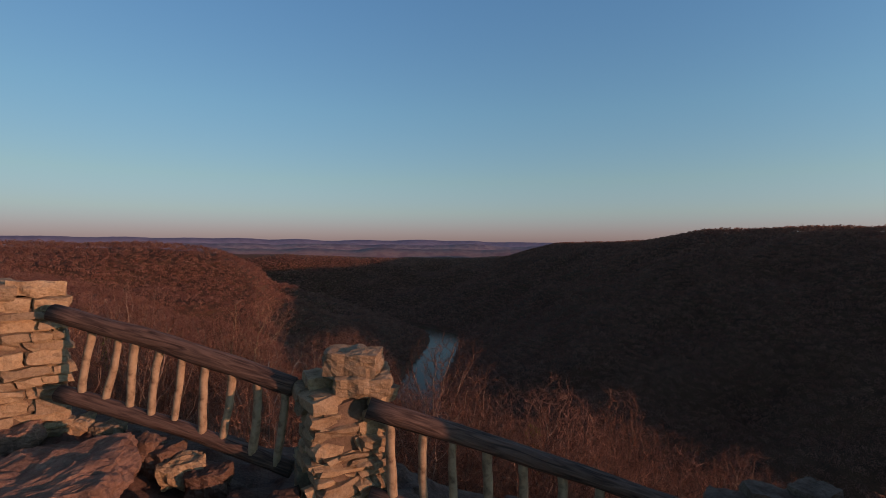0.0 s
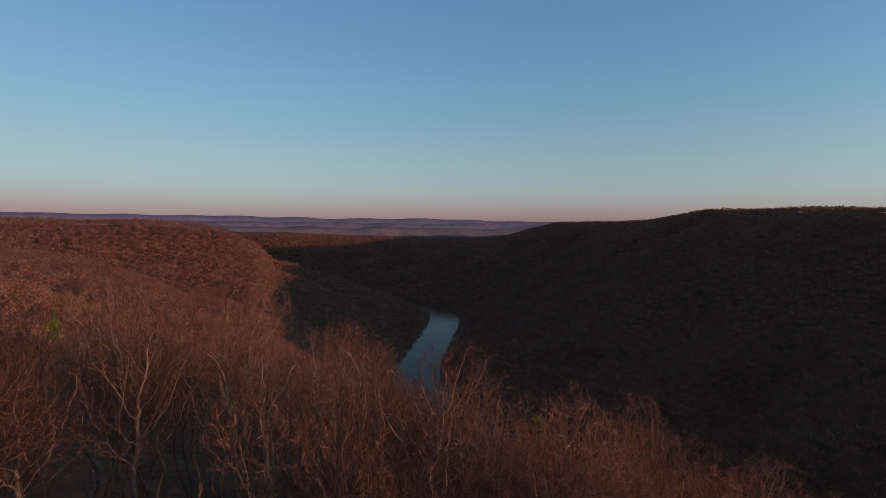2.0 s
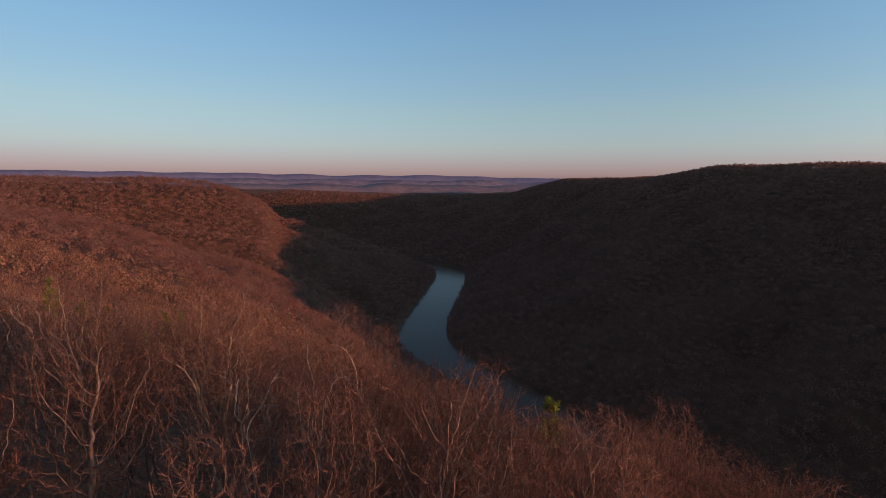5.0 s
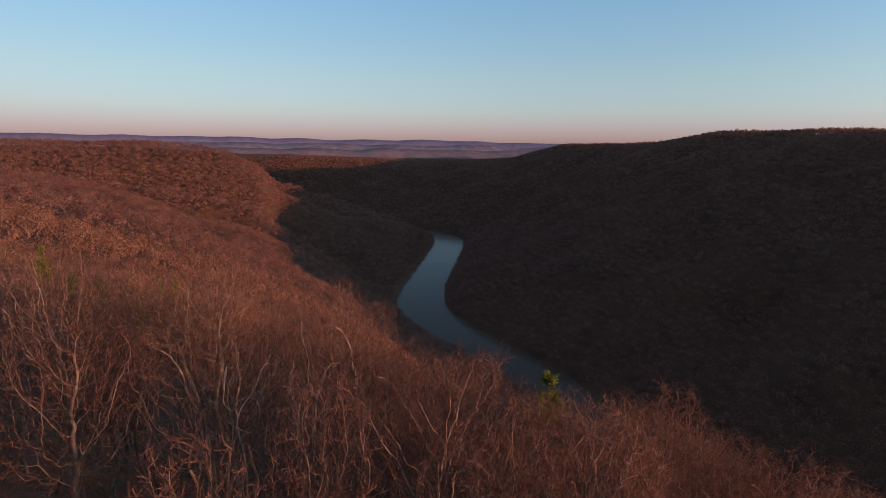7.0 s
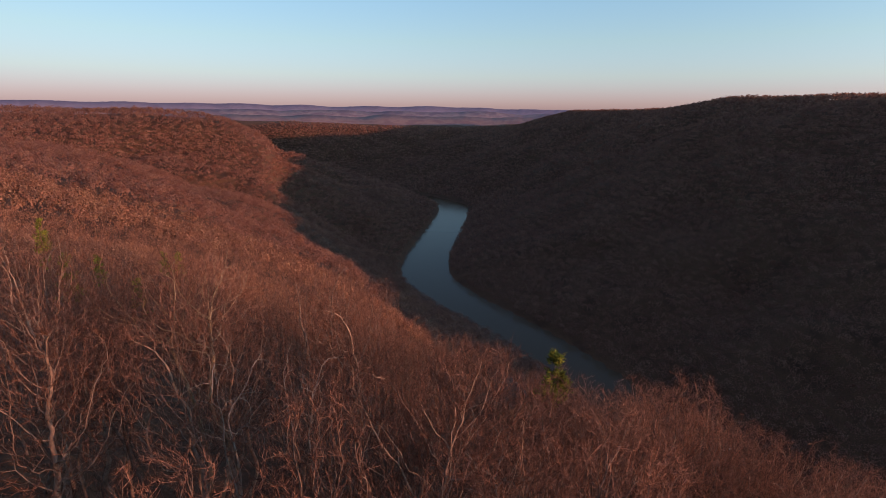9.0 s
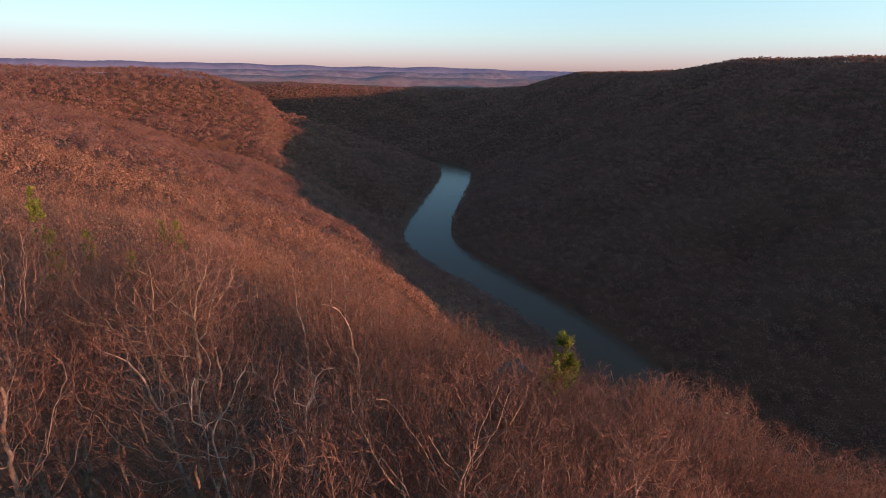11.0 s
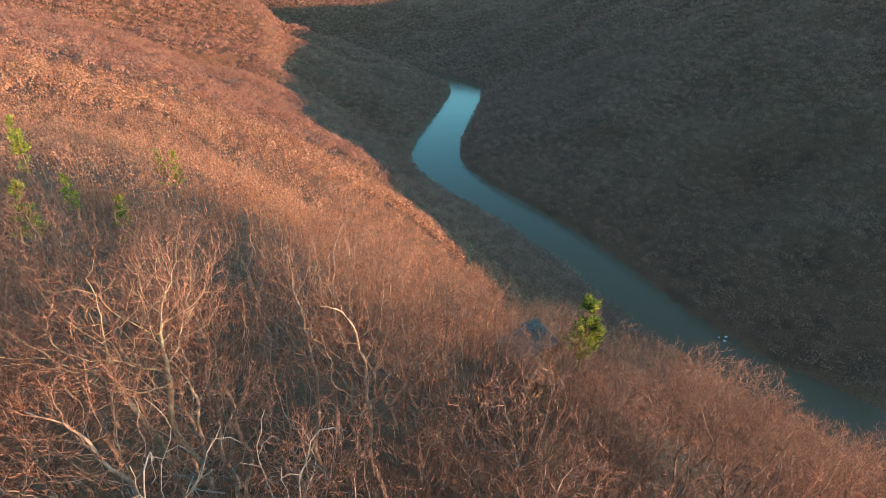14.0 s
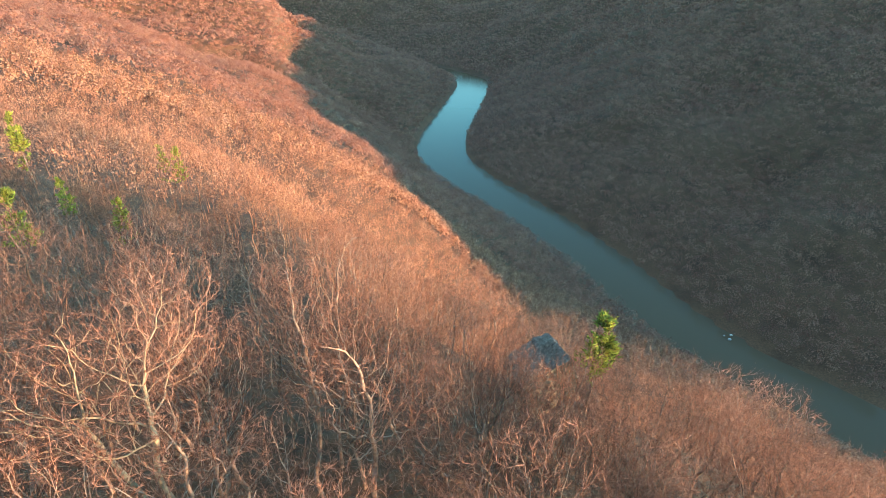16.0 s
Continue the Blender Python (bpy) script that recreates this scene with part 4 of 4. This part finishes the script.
def build_pillar(x, y, z, w, d, h, turn, seed, label, courses=(0.08, 0.15), jut=0.03, tilt=3.0, caps=(), mat=None):
    """A masonry pier of irregular flat stones round a mortar core. caps: slabs on top, each x, y, width, depth, thickness, turn."""
    mat = mat or M_STONE
    rng = np.random.RandomState(seed)
    root = new("stone_pillar")
    root.matrix_basis = pose(x, y, z, 0, 0, turn)
    core = stone_mesh(rng, w * 0.9, d * 0.9, h * 0.97, 0.02)
    core.materials[0] = M_MORTAR
    part("core", core, root, "recessed mortar core").location = (0, 0, h * 0.48)
    level = 0.0
    while level < h - 0.02:
        t = min(float(rng.uniform(*courses)), h - level)
        if h - level - t < 0.05:
            t = h - level
        for face in range(4):
            run, deep = (w, d) if face % 2 == 0 else (d, w)
            pos = -run / 2 - float(rng.uniform(0, 0.06))
            while pos < run / 2 - 0.04:
                ln = float(rng.uniform(0.12, 0.4))
                if run / 2 - pos - ln < 0.1:
                    ln = run / 2 - pos + float(rng.uniform(-0.02, 0.05))
                tt = t * float(rng.uniform(0.8, 1.02))
                me = stone_mesh(rng, ln * 0.93, 0.22, tt, 0.2)
                me.materials[0] = mat
                out = deep / 2 - 0.1 + float(rng.uniform(-jut, jut))
                ob = part("stone", me, root)
                ob.matrix_basis = pose(0, 0, 0, 0, 0, 90 * face) @ pose(pos + ln / 2, -out, level + t / 2, *rng.normal(0, tilt, 2), float(rng.normal(0, tilt * 1.4)))
                pos += ln
        level += t
    top = h
    for cx, cy, cw, cd, ct, ca, *beside in caps:
        me = rock_mesh("stone", seed + int(100 * cw) + int(1000 * top), (cw, cd, ct), mat, 9, 0.17, 0.0, 0.2)
        ob = part("stone", me, root, "rough cap slab")
        ob.matrix_basis = pose(cx, cy, top + ct * 0.42, *rng.normal(0, 3, 2), ca - turn)
        top += 0 if beside else ct * 0.86
    return tagged(root, label, "pillar", "stone pillars of the railing")


build_pillar(-2.71, 0.28, -0.05, 1.3, 0.8, 1.18, 38, 21, "tall sandstone masonry pillar at the head of the railing", (0.06, 0.13), 0.035, 2.5,
             ((-0.42, 0.0, 0.5, 0.8, 0.13, 36, 1), (0.05, -0.02, 0.5, 0.8, 0.15, 40, 1), (0.44, 0.0, 0.42, 0.78, 0.13, 38)))
build_pillar(0.46, -0.14, -0.66, 0.55, 0.52, 1.14, 28, 22, "rugged sandstone pillar between two log railings", (0.05, 0.12), 0.06, 4.0,
             ((-0.12, 0.13, 0.28, 0.3, 0.1, 20, 1), (0.11, -0.14, 0.42, 0.38, 0.15, 8), (0.06, -0.08, 0.42, 0.34, 0.18, -6)))
build_pillar(3.78, -0.45, -1.6, 0.78, 0.66, 1.02, 10, 23, "low broad stone pillar at the foot of the railing", (0.08, 0.15), 0.04, 4.0,
             ((0.0, 0.0, 0.86, 0.7, 0.16, 4), (-0.3, 0.05, 0.36, 0.4, 0.1, -30, 1), (0.06, -0.05, 0.5, 0.34, 0.16, -24), (0.3, -0.12, 0.3, 0.26, 0.07, 24)), M_DARK_STONE)


def build_boulders():
    """Loose blocks along the foot of the railing, and the slabs in front of it."""
    for seed, x, y, sx, sy, sz, turn, lab in (
        (61, -1.98, 0.48, 0.28, 0.22, 0.15, 10, "squared stone at the pillar foot"), (62, -1.68, 0.48, 0.26, 0.2, 0.14, -12, "pale block of split stone"),
        (63, -1.21, 0.10, 0.26, 0.24, 0.24, 30, "dark weathered block"), (64, -1.03, 0.08, 0.24, 0.22, 0.22, -20, "cracked upright block"),
        (65, -0.83, -0.01, 0.32, 0.22, 0.2, 14, "jagged lit block of sandstone"), (66, -0.59, -0.09, 0.32, 0.26, 0.2, 5, "broken stone beside the railing"),
        (67, -0.1, -0.5, 0.5, 0.36, 0.26, -10, "dark flat boulder below the pillar"), (68, -2.35, 0.02, 0.7, 0.34, 0.14, 28, "flat slab at the foot of the pillar"),
        (69, -1.75, -0.85, 1.7, 0.9, 0.26, 16, "broad tilted ledge of bare rock"), (70, -0.75, -1.1, 1.2, 0.8, 0.2, -8, "low ledge of flaking rock"), (71, -2.6, -0.7, 0.9, 0.6, 0.16, 4, "thin weathered rock ledge")):
        ob = new("boulder", rock_mesh("boulder", seed, (sx, sy, sz), M_STONE if seed in (61, 62, 65) else M_LEDGE if seed > 67 else M_ROCK, 9 if seed < 68 else 34, 0.24 if seed < 68 else 0.2, 0.3 if seed < 68 else 0.16))
        ob.matrix_basis = pose(x, y, float(shelf(x)) + sz * 0.28, 3, -5, turn)
        tagged(ob, lab + " on the rock shelf", "rock", "stones along the railing")


build_boulders()


def log_mesh(name, length, r, rng, mat, sides=12, rings=14, bend=0.02):
    """A log along x, with knots and uneven thickness."""
    v, f = [], []
    ph = rng.uniform(0, 6.28, 4)
    for i in range(rings):
        u = i / (rings - 1)
        for k in range(sides):
            t = 2 * math.pi * k / sides
            q = r * (1 + 0.06 * math.sin(5 * u + ph[0] + 2 * t) + 0.05 * math.sin(17 * u + ph[1] + t) + rng.normal(0, 0.025))
            v.append((length * u, q * math.cos(t) + bend * math.sin(3.1 * u + ph[2]), q * math.sin(t) + bend * math.sin(4 * u + ph[3])))
    for i in range(rings - 1):
        for k in range(sides):
            f.append((i * sides + k, i * sides + (k + 1) % sides, (i + 1) * sides + (k + 1) % sides, (i + 1) * sides + k))
    n = len(v)
    v += [(0, 0, 0), (length, 0, 0)]
    me_f = [(a, b, c) for a, b, c, d in f] + [(a, c, d) for a, b, c, d in f]
    for k in range(sides):
        me_f.append((n, (k + 1) % sides, k))
        me_f.append((n + 1, (rings - 1) * sides + k, (rings - 1) * sides + (k + 1) % sides))
    return mesh_from(name, v, me_f, mat, True)


def along(a, b):
    """Pose with x running from a to b."""
    a, b = Vector(a), Vector(b)
    return Matrix.Translation(a) @ (b - a).to_track_quat("X", "Z").to_matrix().to_4x4()


def build_railing(top, low, pickets, seed, label, r=0.085):
    rng = np.random.RandomState(seed)
    root = new("log_railing")
    root.location = low[0]
    back = Matrix.Translation(-Vector(low[0]))
    for name, (a, b), q in (("top_rail", top, r), ("bottom_rail", low, r * 0.85)):
        ob = part(name, log_mesh(name, (Vector(b) - Vector(a)).length, q, rng, M_LOG), root, "round dark brown weathered log")
        ob.matrix_basis = back @ along(a, b)
    for u, w in pickets:
        a = Vector(low[0]).lerp(Vector(low[1]), u)
        b = Vector(top[0]).lerp(Vector(top[1]), w)
        ob = part("picket", log_mesh("picket", (b - a).length, 0.034 * rng.uniform(0.85, 1.2), rng, M_PICKET, 9, 14, 0.012), root, "pale peeled wooden picket")
        ob.matrix_basis = back @ along(a, b)
    tagged(root, label, "railing", "log railings of the overlook")


build_railing(((-1.947, 0.192, 1.026), (0.058, -0.052, 0.459)), ((-1.896, 0.186, 0.374), (0.036, -0.050, -0.224)),
              list(zip((0.096, 0.196, 0.293, 0.392, 0.498, 0.613, 0.706, 0.832, 0.942), (0.159, 0.27, 0.356, 0.451, 0.541, 0.644, 0.747, 0.859, 0.966))), 31, "sloping dark log railing with pale slanted pickets", 0.078)
build_railing(((0.686, -0.422, 0.405), (3.400, -0.500, -0.504)), ((0.686, -0.422, -0.275), (3.400, -0.500, -1.184)),
              [(u, u + 0.003) for u in (0.062, 0.15, 0.232, 0.329, 0.428, 0.532, 0.636, 0.74, 0.844, 0.948)], 32, "sloping grey-brown log railing with upright pickets", 0.072)
